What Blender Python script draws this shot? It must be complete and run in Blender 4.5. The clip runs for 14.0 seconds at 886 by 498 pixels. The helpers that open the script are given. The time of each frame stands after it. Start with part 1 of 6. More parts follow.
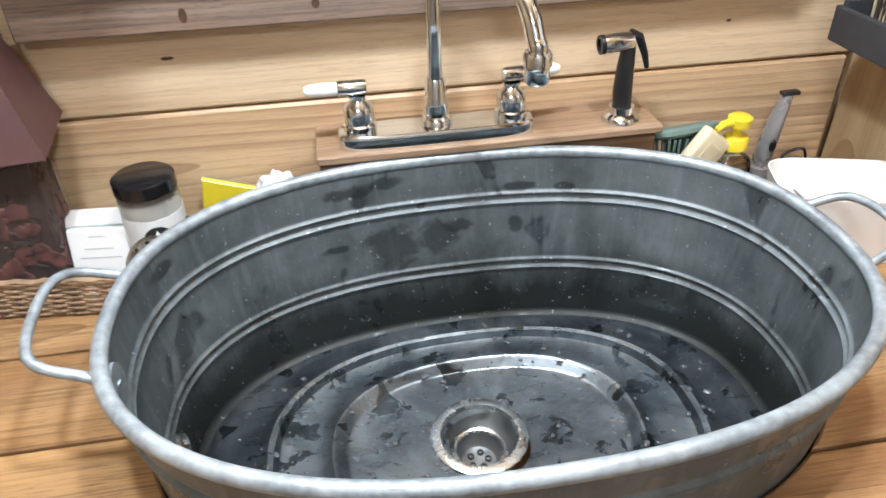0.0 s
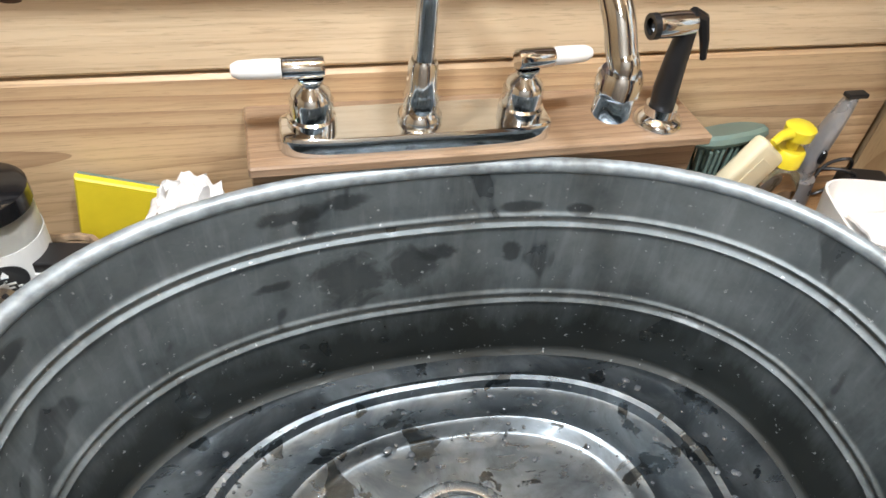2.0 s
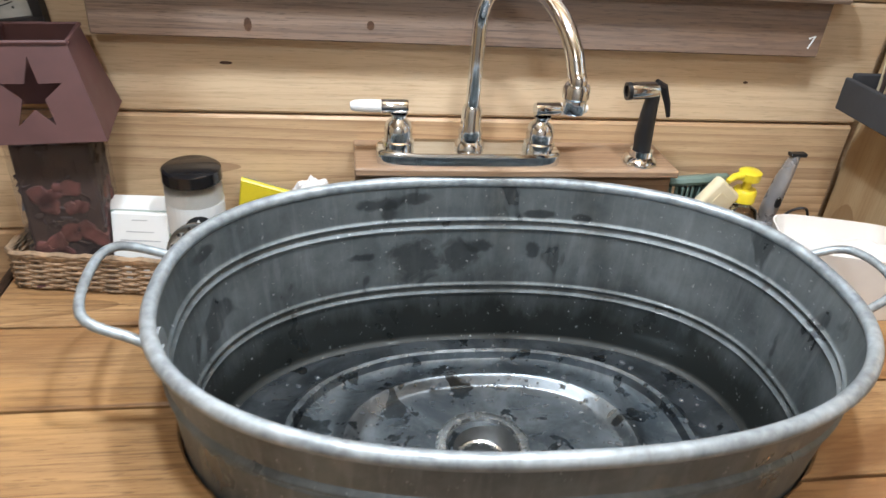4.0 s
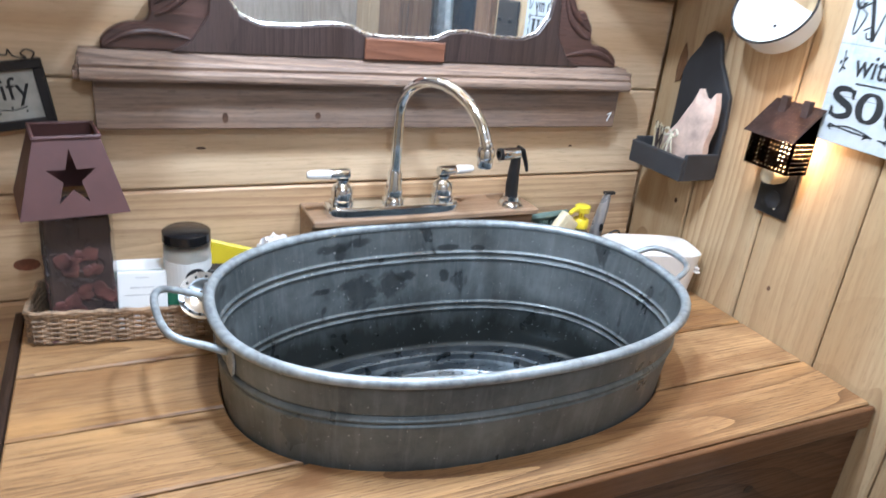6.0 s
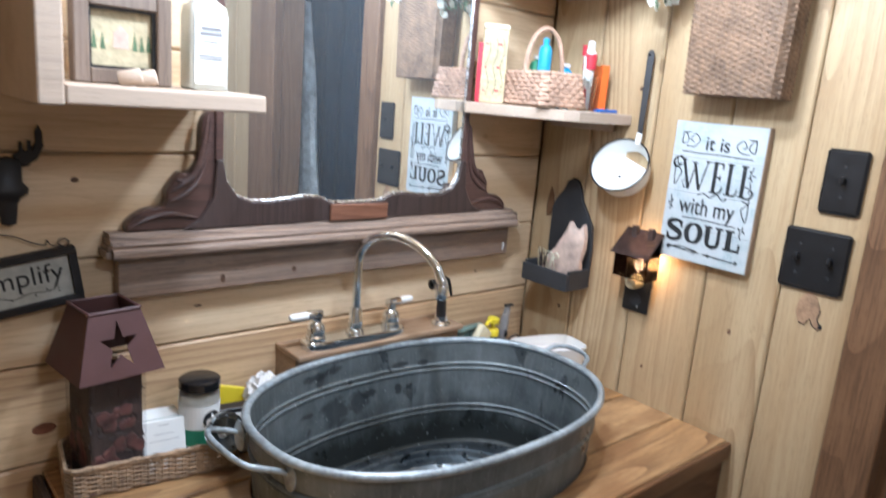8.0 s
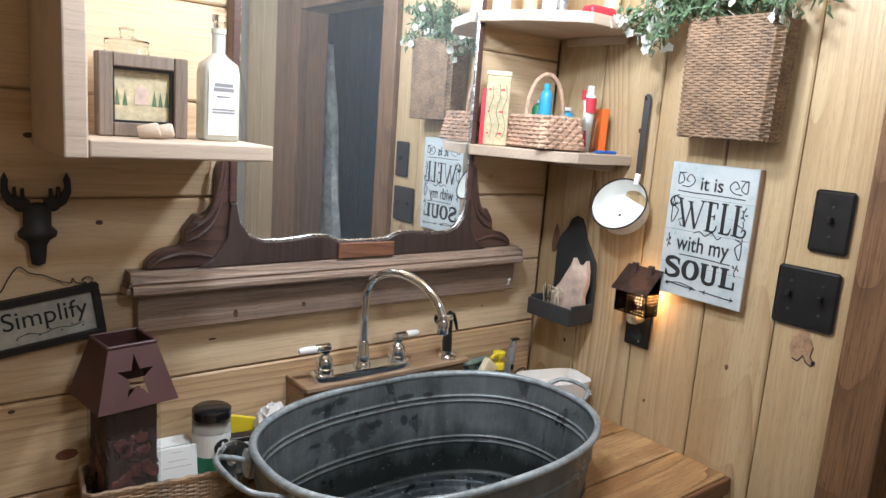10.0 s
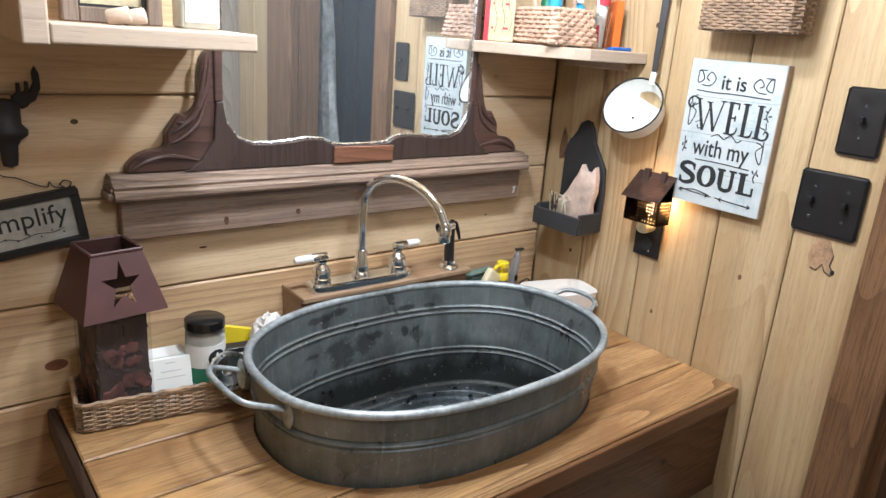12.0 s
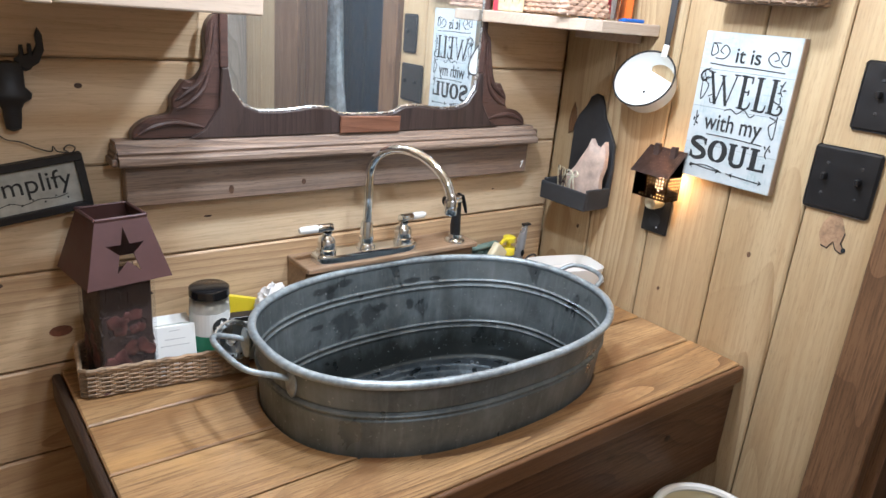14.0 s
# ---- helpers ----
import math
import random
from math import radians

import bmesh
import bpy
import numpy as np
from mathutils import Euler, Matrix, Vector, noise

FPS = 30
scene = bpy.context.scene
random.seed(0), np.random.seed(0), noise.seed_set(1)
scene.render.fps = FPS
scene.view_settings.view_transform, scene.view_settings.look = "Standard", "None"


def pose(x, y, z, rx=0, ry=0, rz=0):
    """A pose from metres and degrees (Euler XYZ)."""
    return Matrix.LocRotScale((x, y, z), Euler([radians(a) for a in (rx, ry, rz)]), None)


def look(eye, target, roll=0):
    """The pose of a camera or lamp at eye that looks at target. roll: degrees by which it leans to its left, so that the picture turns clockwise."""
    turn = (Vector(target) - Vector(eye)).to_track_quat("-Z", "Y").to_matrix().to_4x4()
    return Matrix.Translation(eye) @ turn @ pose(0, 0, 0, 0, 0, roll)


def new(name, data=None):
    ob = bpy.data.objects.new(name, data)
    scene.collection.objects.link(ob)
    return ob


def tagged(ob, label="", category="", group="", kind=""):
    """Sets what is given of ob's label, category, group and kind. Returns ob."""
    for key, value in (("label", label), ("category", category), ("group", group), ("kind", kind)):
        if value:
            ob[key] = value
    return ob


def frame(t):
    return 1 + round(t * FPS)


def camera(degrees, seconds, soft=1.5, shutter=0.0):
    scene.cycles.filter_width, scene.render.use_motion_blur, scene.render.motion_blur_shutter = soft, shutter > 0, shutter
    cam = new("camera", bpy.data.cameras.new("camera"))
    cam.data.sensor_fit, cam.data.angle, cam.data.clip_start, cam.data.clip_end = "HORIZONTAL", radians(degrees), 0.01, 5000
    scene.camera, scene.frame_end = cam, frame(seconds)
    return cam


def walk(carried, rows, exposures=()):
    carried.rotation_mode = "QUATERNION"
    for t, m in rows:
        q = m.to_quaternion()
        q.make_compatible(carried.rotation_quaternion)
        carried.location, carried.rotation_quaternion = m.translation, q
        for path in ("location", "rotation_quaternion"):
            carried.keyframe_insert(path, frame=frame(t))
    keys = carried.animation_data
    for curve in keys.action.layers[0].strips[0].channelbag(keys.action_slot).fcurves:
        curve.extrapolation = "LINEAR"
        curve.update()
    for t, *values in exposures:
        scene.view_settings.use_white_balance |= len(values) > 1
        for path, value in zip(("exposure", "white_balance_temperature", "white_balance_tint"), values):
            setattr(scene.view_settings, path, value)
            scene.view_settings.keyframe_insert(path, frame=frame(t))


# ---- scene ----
cam = camera(64.7, 14.0, shutter=0.4)
EXPO = [(0, 0.76, 6050, 10), (2, 0.64, 6400, 10), (2.6, 0.53, 6850, 10), (3.5, 0.52, 6450, 10), (6, 0.66, 5450, 10), (8, 0.24, 5550, 10), (10.3, -0.17, 6150, 10), (11.5, 0.27, 6150, 10), (14, 0.36, 5850, 10)]
PATH = [
    (0, (-0.123, -0.913, 1.417), (0.121, 0.711, 0.276), -1.7),
    (0.5, (-0.112, -0.863, 1.403), (0.185, 0.703, 0.195), 1.0),
    (1, (-0.116, -0.743, 1.392), (0.209, 0.741, 0.091), 2.6),
    (1.5, (-0.125, -0.656, 1.38), (0.286, 0.759, 0.027), 3.6),
    (2, (-0.147, -0.619, 1.386), (0.326, 0.777, 0.035), 6.9),
    (2.5, (-0.152, -0.648, 1.392), (0.292, 0.928, 0.243), 6.6),
    (3, (-0.134, -0.746, 1.405), (0.244, 0.914, 0.354), 5.9),
    (3.5, (-0.125, -0.867, 1.408), (0.204, 0.818, 0.383), 5.3),
    (3.7, (-0.138, -0.915, 1.406), (0.122, 0.779, 0.376), 4.1),
    (5.8, (-0.444, -1.192, 1.447), (0.336, 0.464, 0.642), 6.8),
    (6, (-0.466, -1.226, 1.461), (0.363, 0.423, 0.692), 6.1),
    (6.5, (-0.6, -1.249, 1.504), (0.358, 0.387, 0.866), 2.7),
    (7, (-0.736, -1.242, 1.525), (0.472, 0.217, 0.883), 2.5),
    (7.5, (-0.822, -1.275, 1.544), (0.486, 0.102, 0.918), 4.1),
    (8, (-0.856, -1.314, 1.571), (0.438, 0.148, 1.137), 4.8),
    (8.2, (-0.865, -1.305, 1.576), (0.405, 0.194, 1.205), 4.9),
    (10.3, (-0.851, -1.407, 1.606), (0.376, 0.13, 1.247), 4.1),
    (10.5, (-0.85, -1.39, 1.6), (0.37, 0.141, 1.194), 4.4),
    (11, (-0.834, -1.371, 1.583), (0.368, 0.153, 1.103), 4.7),
    (11.5, (-0.818, -1.353, 1.573), (0.382, 0.149, 1.024), 4.7),
    (12, (-0.804, -1.346, 1.568), (0.403, 0.136, 0.977), 4.4),
    (12.5, (-0.791, -1.346, 1.565), (0.422, 0.122, 0.953), 4.2),
    (13, (-0.785, -1.34, 1.561), (0.422, 0.127, 0.936), 5.3),
    (13.5, (-0.79, -1.346, 1.554), (0.417, 0.123, 0.933), 5.1),
    (14, (-0.798, -1.342, 1.551), (0.387, 0.134, 0.902), 5.1),
]
walk(cam, [(t, look(eye, target, roll)) for t, eye, target, roll in PATH], EXPO)

# world and lights ------------------------------------------------------------
world = bpy.data.worlds.new("world")
scene.world = world
world.use_nodes = True
bg = world.node_tree.nodes["Background"]
bg.inputs[0].default_value = (0.6, 0.75, 1.0, 1)
bg.inputs[1].default_value = 0.02


def area_lamp(name, m, sx, sy, watts, colour):
    d = bpy.data.lights.new(name, "AREA")
    d.shape, d.size, d.size_y, d.energy, d.color = "RECTANGLE", sx, sy, watts, colour
    ob = new(name, d)
    ob.matrix_world = m
    return ob


def bulb_lamp(name, at, watts, radius, colour):
    d = bpy.data.lights.new(name, "POINT")
    d.energy, d.shadow_soft_size, d.color = watts, radius, colour
    ob = new(name, d)
    ob.location = at
    return ob


bulb_lamp("vanity_bulb_light", (-0.28, -0.58, 2.08), 28, 0.05, (0.93, 1.0, 1.07))
bulb_lamp("vanity_bulb_light", (0.08, -0.52, 2.10), 24, 0.05, (0.93, 1.0, 1.07))
bulb_lamp("ceiling_bulb_light", (-0.35, -1.75, 2.2), 20, 0.10, (0.92, 1.0, 1.08))
bulb_lamp("night_light_bulb", (0.612, -0.392, 1.212), 1.5, 0.008, (1.0, 0.58, 0.28))


# materials -------------------------------------------------------------------
class Nodes:
    """Short hand for building a node material."""

    def __init__(self, name):
        self.mat = bpy.data.materials.new(name)
        self.mat.use_nodes = True
        self.tree = self.mat.node_tree
        self.bsdf = self.tree.nodes["Principled BSDF"]

    def add(self, kind, **settings):
        n = self.tree.nodes.new(kind)
        for key, value in settings.items():
            if key == "ins":
                for k, v in value.items():
                    self.put(n.inputs[k], v)
            elif key == "blend_type":
                n.blend_type = value
            elif key == "data_type":
                n.data_type = value
            elif key == "operation":
                n.operation = value
            elif key == "feature":
                n.feature = value
        return n

    def put(self, socket, v):
        if isinstance(v, bpy.types.NodeSocket):
            self.tree.links.new(v, socket)
        elif isinstance(v, (tuple, list)) and len(v) == 3 and socket.type == "RGBA":
            socket.default_value = (*v, 1)
        else:
            socket.default_value = v

    def math(self, op, a, b=0.5, c=0.5):
        n = self.add("ShaderNodeMath", operation=op)
        for s, v in zip(n.inputs, (a, b, c)):
            self.put(s, v)
        return n.outputs[0]

    def noise(self, vec, scale, detail=3.0, rough=0.55, distort=0.0):
        n = self.add("ShaderNodeTexNoise", ins={"Vector": vec, "Scale": scale, "Detail": detail, "Roughness": rough, "Distortion": distort})
        return n.outputs[0]

    def mix(self, f, a, b, mode="MIX"):
        n = self.add("ShaderNodeMix", data_type="RGBA", blend_type=mode)
        self.put(n.inputs[0], f), self.put(n.inputs[6], a), self.put(n.inputs[7], b)
        return n.outputs[2]

    def ramp(self, f, stops):
        n = self.add("ShaderNodeValToRGB")
        self.put(n.inputs[0], f)
        e = n.color_ramp.elements
        while len(e) < len(stops):
            e.new(0.5)
        for el, (p, c) in zip(e, stops):
            el.position, el.color = p, (*c, 1) if len(c) == 3 else c
        return n.outputs[0]

    def span(self, v, a, b, c=0.0, d=1.0):
        n = self.add("ShaderNodeMapRange", ins={0: v, 1: a, 2: b, 3: c, 4: d})
        return n.outputs[0]

    def coords(self, scale=(1, 1, 1), vary=0.0):
        src = self.add("ShaderNodeTexCoord").outputs["Object"]
        if vary:
            r = self.math("MULTIPLY", self.add("ShaderNodeObjectInfo").outputs["Random"], vary)
            v = self.add("ShaderNodeCombineXYZ", ins={0: r, 1: self.math("MULTIPLY", r, 1.7), 2: self.math("MULTIPLY", r, 0.6)}).outputs[0]
            src = self.add("ShaderNodeVectorMath", operation="ADD", ins={0: src, 1: v}).outputs[0]
        return self.add("ShaderNodeMapping", ins={"Vector": src, "Scale": scale}).outputs[0]

    def bump(self, height, strength, distance=0.002):
        n = self.add("ShaderNodeBump", ins={"Height": height, "Strength": strength, "Distance": distance})
        self.tree.links.new(n.outputs[0], self.bsdf.inputs["Normal"])

    def done(self, colour=None, rough=None, metal=None, **more):
        for key, v in (("Base Color", colour), ("Roughness", rough), ("Metallic", metal), *more.items()):
            if v is not None:
                self.put(self.bsdf.inputs[key.replace("_", " ")], v)
        return self.mat


def wood(name, light, mid, dark, axis, rough=0.5, rings=9.0, knots=0.5, vary=23.0, gloss=0.3, weather=0.0, grain=0.5, bands=0.55, lines=38.0, own_mix=0.34, fine_mix=0.5, stains=0.0):
    """Sawn softwood with cathedral grain along one axis."""
    n = Nodes(name)
    stretch = [1.0, 1.0, 1.0]
    stretch["xyz".index(axis)] = 0.09
    v = n.coords(tuple(stretch), vary)
    smooth = n.noise(v, 4.5, 1.5, 0.4, 0.25)
    place = n.add("ShaderNodeSeparateXYZ", ins={0: n.coords((1, 1, 1), vary)})
    across = [place.outputs[i] for i in range(3) if "xyz"[i] != axis]
    side = n.math("ADD", across[0], across[1])
    ring = n.math("FRACT", n.math("ADD", n.math("MULTIPLY", smooth, rings * 2.4), n.math("MULTIPLY", side, lines)))
    ring = n.math("POWER", ring, 2.6)
    ring = n.math("MULTIPLY", ring, n.span(n.noise(v, 6.0, 2.0, 0.5), 0.36, 0.60, 0.25, 1.35))
    fine = [9.0, 9.0, 9.0]
    fine["xyz".index(axis)] = 0.25
    fibre = n.noise(n.coords(tuple(fine), vary), 30.0, 4.0, 0.65)
    tone = n.noise(v, 2.2, 2.0)
    base = n.mix(n.span(tone, 0.35, 0.68), light, mid)
    own = n.add("ShaderNodeObjectInfo").outputs["Random"]
    streak = n.noise(n.coords(tuple(s * (3.0 if s == 1.0 else 1.0) for s in stretch), vary), 3.0, 3.0, 0.6, 0.3)
    base = n.mix(n.math("MULTIPLY", n.span(streak, 0.50, 0.68), bands), base, (mid[0] * 0.76, mid[1] * 0.66, mid[2] * 0.55))
    base = n.mix(n.math("MULTIPLY", own, own_mix), base, (mid[0] * 0.94, mid[1] * 0.87, mid[2] * 0.78))
    base = n.mix(n.math("MULTIPLY", ring, grain), base, dark)
    base = n.mix(n.span(fibre, 0.46, 0.68, 0.0, fine_mix), base, dark)
    dash = [14.0, 14.0, 14.0]
    dash["xyz".index(axis)] = 0.9
    pores = n.noise(n.coords(tuple(dash), vary), 42.0, 2.0, 0.5)
    base = n.mix(n.span(pores, 0.60, 0.68, 0.0, fine_mix * 0.8), base, tuple(c * 0.7 for c in dark))
    if knots:
        kv = [1.0, 1.0, 1.0]
        kv["xyz".index(axis)] = 0.6
        vor = n.add("ShaderNodeTexVoronoi", ins={"Vector": n.coords(tuple(kv), vary), "Scale": 5.0})
        wob = n.math("ADD", vor.outputs["Distance"], n.math("MULTIPLY", n.noise(v, 60.0, 2.0), 0.05))
        k = n.span(wob, 0.055, 0.085, knots, 0.0)
        base = n.mix(k, base, tuple(c * 0.35 for c in dark))
        halo = n.span(wob, 0.06, 0.22, 0.35 * knots, 0.0)
        base = n.mix(halo, base, dark)
    if stains:
        blotch = n.noise(n.coords((0.45, 1.2, 1.0), vary), 7.0, 5.0, 0.6, 0.6)
        base = n.mix(n.span(blotch, 0.50, 0.64, 0.0, stains), base, (mid[0] * 0.55, mid[1] * 0.47, mid[2] * 0.45))
        worn = n.noise(n.coords((0.4, 1.1, 0.8), vary + 5.0), 5.0, 4.0, 0.6, 0.3)
        base = n.mix(n.span(worn, 0.54, 0.66, 0.0, stains * 0.7), base, (light[0] * 1.0, light[1] * 0.86, light[2] * 0.66))
    if weather:
        grime = n.noise(n.coords(tuple(stretch), vary), 7.0, 5.0, 0.7)
        base = n.mix(n.span(grime, 0.4, 0.7, 0.0, weather), base, (0.22, 0.19, 0.17))
    height = n.math("ADD", n.math("MULTIPLY", fibre, 0.7), n.math("MULTIPLY", ring, -0.3))
    n.bump(height, 0.6, 0.0012)
    return n.done(base, n.span(fibre, 0.3, 0.8, rough - 0.1, rough + 0.12), Specular_IOR_Level=gloss)


def plain(name, colour, rough=0.5, metal=0.0, vary=0.12, scale=40.0, bump=0.1, **more):
    """A paint, plastic or metal with slight unevenness at two sizes."""
    n = Nodes(name)
    v = n.coords()
    a, b = n.noise(v, scale, 3.0), n.noise(v, scale * 0.15, 2.0)
    f = n.math("ADD", n.math("MULTIPLY", a, 0.5), n.math("MULTIPLY", b, 0.5))
    c = n.mix(n.span(f, 0.35, 0.65), tuple(x * (1 - vary) for x in colour), tuple(min(1, x * (1 + vary)) for x in colour))
    if bump:
        n.bump(a, bump, 0.001)
    return n.done(c, n.span(a, 0.3, 0.7, max(0.02, rough - 0.06), min(1, rough + 0.06)), metal, **more)


PINE = ((0.75, 0.60, 0.405), (0.65, 0.48, 0.30), (0.36, 0.21, 0.105))
wood_back = wood("pine_boards_level", *PINE, "x", 0.42, gloss=0.35, knots=0.85, grain=0.26, bands=0.75, own_mix=0.45, lines=9.0, fine_mix=0.32)
wood_red = wood("heartwood_boards_level", (0.66, 0.48, 0.285), (0.53, 0.345, 0.185), (0.23, 0.11, 0.055), "x", 0.42, gloss=0.35, knots=0.85, grain=0.42, bands=0.9, lines=4.0, rings=7.0, fine_mix=0.32)
wood_grey = wood("greyed_upright_boards", (0.46, 0.41, 0.345), (0.36, 0.315, 0.26), (0.17, 0.145, 0.118), "z", 0.6, own_mix=0.5)
wood_right = wood("pine_boards_upright", (0.58, 0.46, 0.285), (0.50, 0.375, 0.22), (0.32, 0.20, 0.10), "z", 0.45, knots=0.7, grain=0.78, bands=0.85, lines=30.0, fine_mix=0.42)
wood_top = wood("counter_planks", (0.57, 0.39, 0.20), (0.40, 0.235, 0.105), (0.12, 0.058, 0.026), "x", 0.36, rings=16.0, lines=14.0, stains=0.85, gloss=0.45, grain=0.62, bands=1.0, knots=0.9, own_mix=0.6, fine_mix=0.7)
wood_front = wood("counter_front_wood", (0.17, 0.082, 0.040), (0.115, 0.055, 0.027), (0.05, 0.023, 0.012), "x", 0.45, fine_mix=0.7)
wood_edge = wood("dark_blotchy_edge_wood", (0.24, 0.125, 0.058), (0.17, 0.085, 0.040), (0.075, 0.034, 0.017), "x", 0.38, gloss=0.45, stains=0.4)
wood_black = wood("near_black_edge_wood", (0.055, 0.032, 0.02), (0.036, 0.02, 0.013), (0.014, 0.008, 0.006), "y", 0.5, knots=0)
wood_dark = wood("dark_trim_wood", (0.25, 0.14, 0.072), (0.18, 0.098, 0.05), (0.07, 0.035, 0.018), "z", 0.5, bands=0.8, fine_mix=0.7)
wood_mantle = wood("weathered_mantle_wood", (0.40, 0.285, 0.205), (0.28, 0.19, 0.135), (0.10, 0.062, 0.045), "x", 0.55, weather=0.55, grain=0.8, bands=1.0, knots=0.4, fine_mix=0.85)
wood_mahogany = wood("old_dresser_wood", (0.12, 0.068, 0.056), (0.085, 0.046, 0.038), (0.03, 0.017, 0.014), "x", 0.35, knots=0, gloss=0.5)
wood_rail = wood("dark_streaked_rail_wood", (0.085, 0.058, 0.052), (0.05, 0.034, 0.031), (0.018, 0.012, 0.011), "z", 0.4, knots=0, gloss=0.5, grain=0.8, bands=0.9)
wood_panel = wood("reddish_inlay_wood", (0.22, 0.10, 0.06), (0.18, 0.08, 0.045), (0.10, 0.04, 0.022), "x", 0.4, knots=0)
wood_shelf = wood("greyed_shelf_wood", (0.60, 0.49, 0.39), (0.52, 0.415, 0.325), (0.38, 0.295, 0.225), "x", 0.6, weather=0.22, knots=0.2, grain=0.3, fine_mix=0.35)
wood_frame = wood("grey_brown_frame_wood", (0.24, 0.185, 0.145), (0.18, 0.135, 0.105), (0.09, 0.065, 0.05), "z", 0.6, knots=0, weather=0.2)
wood_block = wood("faucet_block_wood", (0.46, 0.325, 0.215), (0.37, 0.25, 0.155), (0.17, 0.105, 0.06), "x", 0.5, knots=0.3, stains=0.35)


# the last entry paints a dent's shade as a dark spot
SPLASHES_AND_DENT = ((-0.125, 0.962, 0.030, 0.010), (-0.112, 0.950, 0.012, 0.016), (-0.075, 0.968, 0.022, 0.008), (-0.075, 0.870, 0.038, 0.034), (-0.010, 0.880, 0.030, 0.026), (0.018, 0.893, 0.022, 0.010), (0.105, 0.944, 0.022, 0.007), (0.165, 0.943, 0.013, 0.007), (0.10, 0.886, 0.010, 0.014), (-0.150, 0.884, 0.020, 0.006), (-0.338, 0.966, 0.009, 0.009))


def galvanised(name, wet=0.6):
    n = Nodes(name)
    v = n.coords()
    vor = n.add("ShaderNodeTexVoronoi", ins={"Vector": v, "Scale": 90.0})
    cloud = n.noise(v, 9.0, 5.0, 0.65)
    spots = n.noise(v, 26.0, 4.0, 0.6, 0.4)
    base = n.mix(n.span(cloud, 0.35, 0.66), (0.088, 0.106, 0.110), (0.20, 0.228, 0.234))
    base = n.mix(n.math("MULTIPLY", vor.outputs["Color"], 0.12), base, (0.30, 0.31, 0.32))
    damp = n.span(n.noise(n.coords((1, 1, 0.55)), 13.0, 3.0, 0.55, 0.4), 0.60, 0.63)
    base = n.mix(n.math("MULTIPLY", damp, wet), base, (0.032, 0.036, 0.039))
    streaks = n.span(n.noise(n.coords((6, 6, 0.6)), 12.0, 4.0, 0.6), 0.5, 0.72)
    base = n.mix(n.math("MULTIPLY", streaks, 0.35), base, (0.30, 0.325, 0.335))
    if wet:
        # darker towards the bottom, with a ragged edge
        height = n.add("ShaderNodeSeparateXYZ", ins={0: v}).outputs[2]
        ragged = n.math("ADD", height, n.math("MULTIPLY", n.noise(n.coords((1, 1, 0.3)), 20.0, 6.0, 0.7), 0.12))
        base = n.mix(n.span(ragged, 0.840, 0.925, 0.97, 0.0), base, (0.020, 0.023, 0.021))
    if wet:
        # splashes of water on the wall behind the drain, and a dent's shade painted dark
        axes = n.add("ShaderNodeSeparateXYZ", ins={0: v}).outputs
        fray = n.math("MULTIPLY", n.math("SUBTRACT", n.noise(v, 34.0, 4.0, 0.6, 0.8), 0.5), 3.2)
        at_back = n.span(axes[1], -0.30, -0.26)
        for cx, cz, rx, rz in SPLASHES_AND_DENT:
            u = n.math("DIVIDE", n.math("SUBTRACT", axes[0], cx), rx)
            w = n.math("DIVIDE", n.math("SUBTRACT", axes[2], cz), rz)
            reach = n.math("ADD", n.math("ADD", n.math("MULTIPLY", u, u), n.math("MULTIPLY", w, w)), fray)
            blot = n.math("MULTIPLY", n.span(reach, 0.55, 1.35, 0.7, 0.0), at_back)
            base = n.mix(blot, base, (0.034, 0.038, 0.040))
            damp = n.math("MAXIMUM", damp, blot)
    lime = n.span(n.noise(v, 150.0, 2.0), 0.685, 0.74)
    base = n.mix(n.math("MULTIPLY", lime, 0.6), base, (0.55, 0.57, 0.57))
    n.bump(spots, 0.12, 0.002)
    rough = n.math("SUBTRACT", n.span(cloud, 0.3, 0.7, 0.42, 0.58), n.math("MULTIPLY", damp, 0.22))
    return n.done(base, rough, 0.45)


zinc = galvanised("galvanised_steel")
zinc_out = galvanised("dry_galvanised_steel", 0.0)
zinc_rim = plain("galvanised_rim", (0.32, 0.36, 0.38), 0.42, 0.35, 0.38, 90.0, 0.45)


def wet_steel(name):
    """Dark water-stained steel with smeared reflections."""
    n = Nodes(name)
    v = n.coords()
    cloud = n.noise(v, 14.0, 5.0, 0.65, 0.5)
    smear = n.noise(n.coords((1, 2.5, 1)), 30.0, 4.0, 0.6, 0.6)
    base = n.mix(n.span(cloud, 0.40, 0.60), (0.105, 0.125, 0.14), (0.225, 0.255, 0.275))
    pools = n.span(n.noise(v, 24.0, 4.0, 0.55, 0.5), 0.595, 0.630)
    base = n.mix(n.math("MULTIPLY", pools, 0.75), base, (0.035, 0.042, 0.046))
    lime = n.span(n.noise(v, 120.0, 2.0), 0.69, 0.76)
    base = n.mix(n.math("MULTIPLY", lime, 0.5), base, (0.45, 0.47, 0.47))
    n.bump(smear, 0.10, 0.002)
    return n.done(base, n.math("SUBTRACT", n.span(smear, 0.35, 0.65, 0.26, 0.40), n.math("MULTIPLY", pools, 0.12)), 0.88)


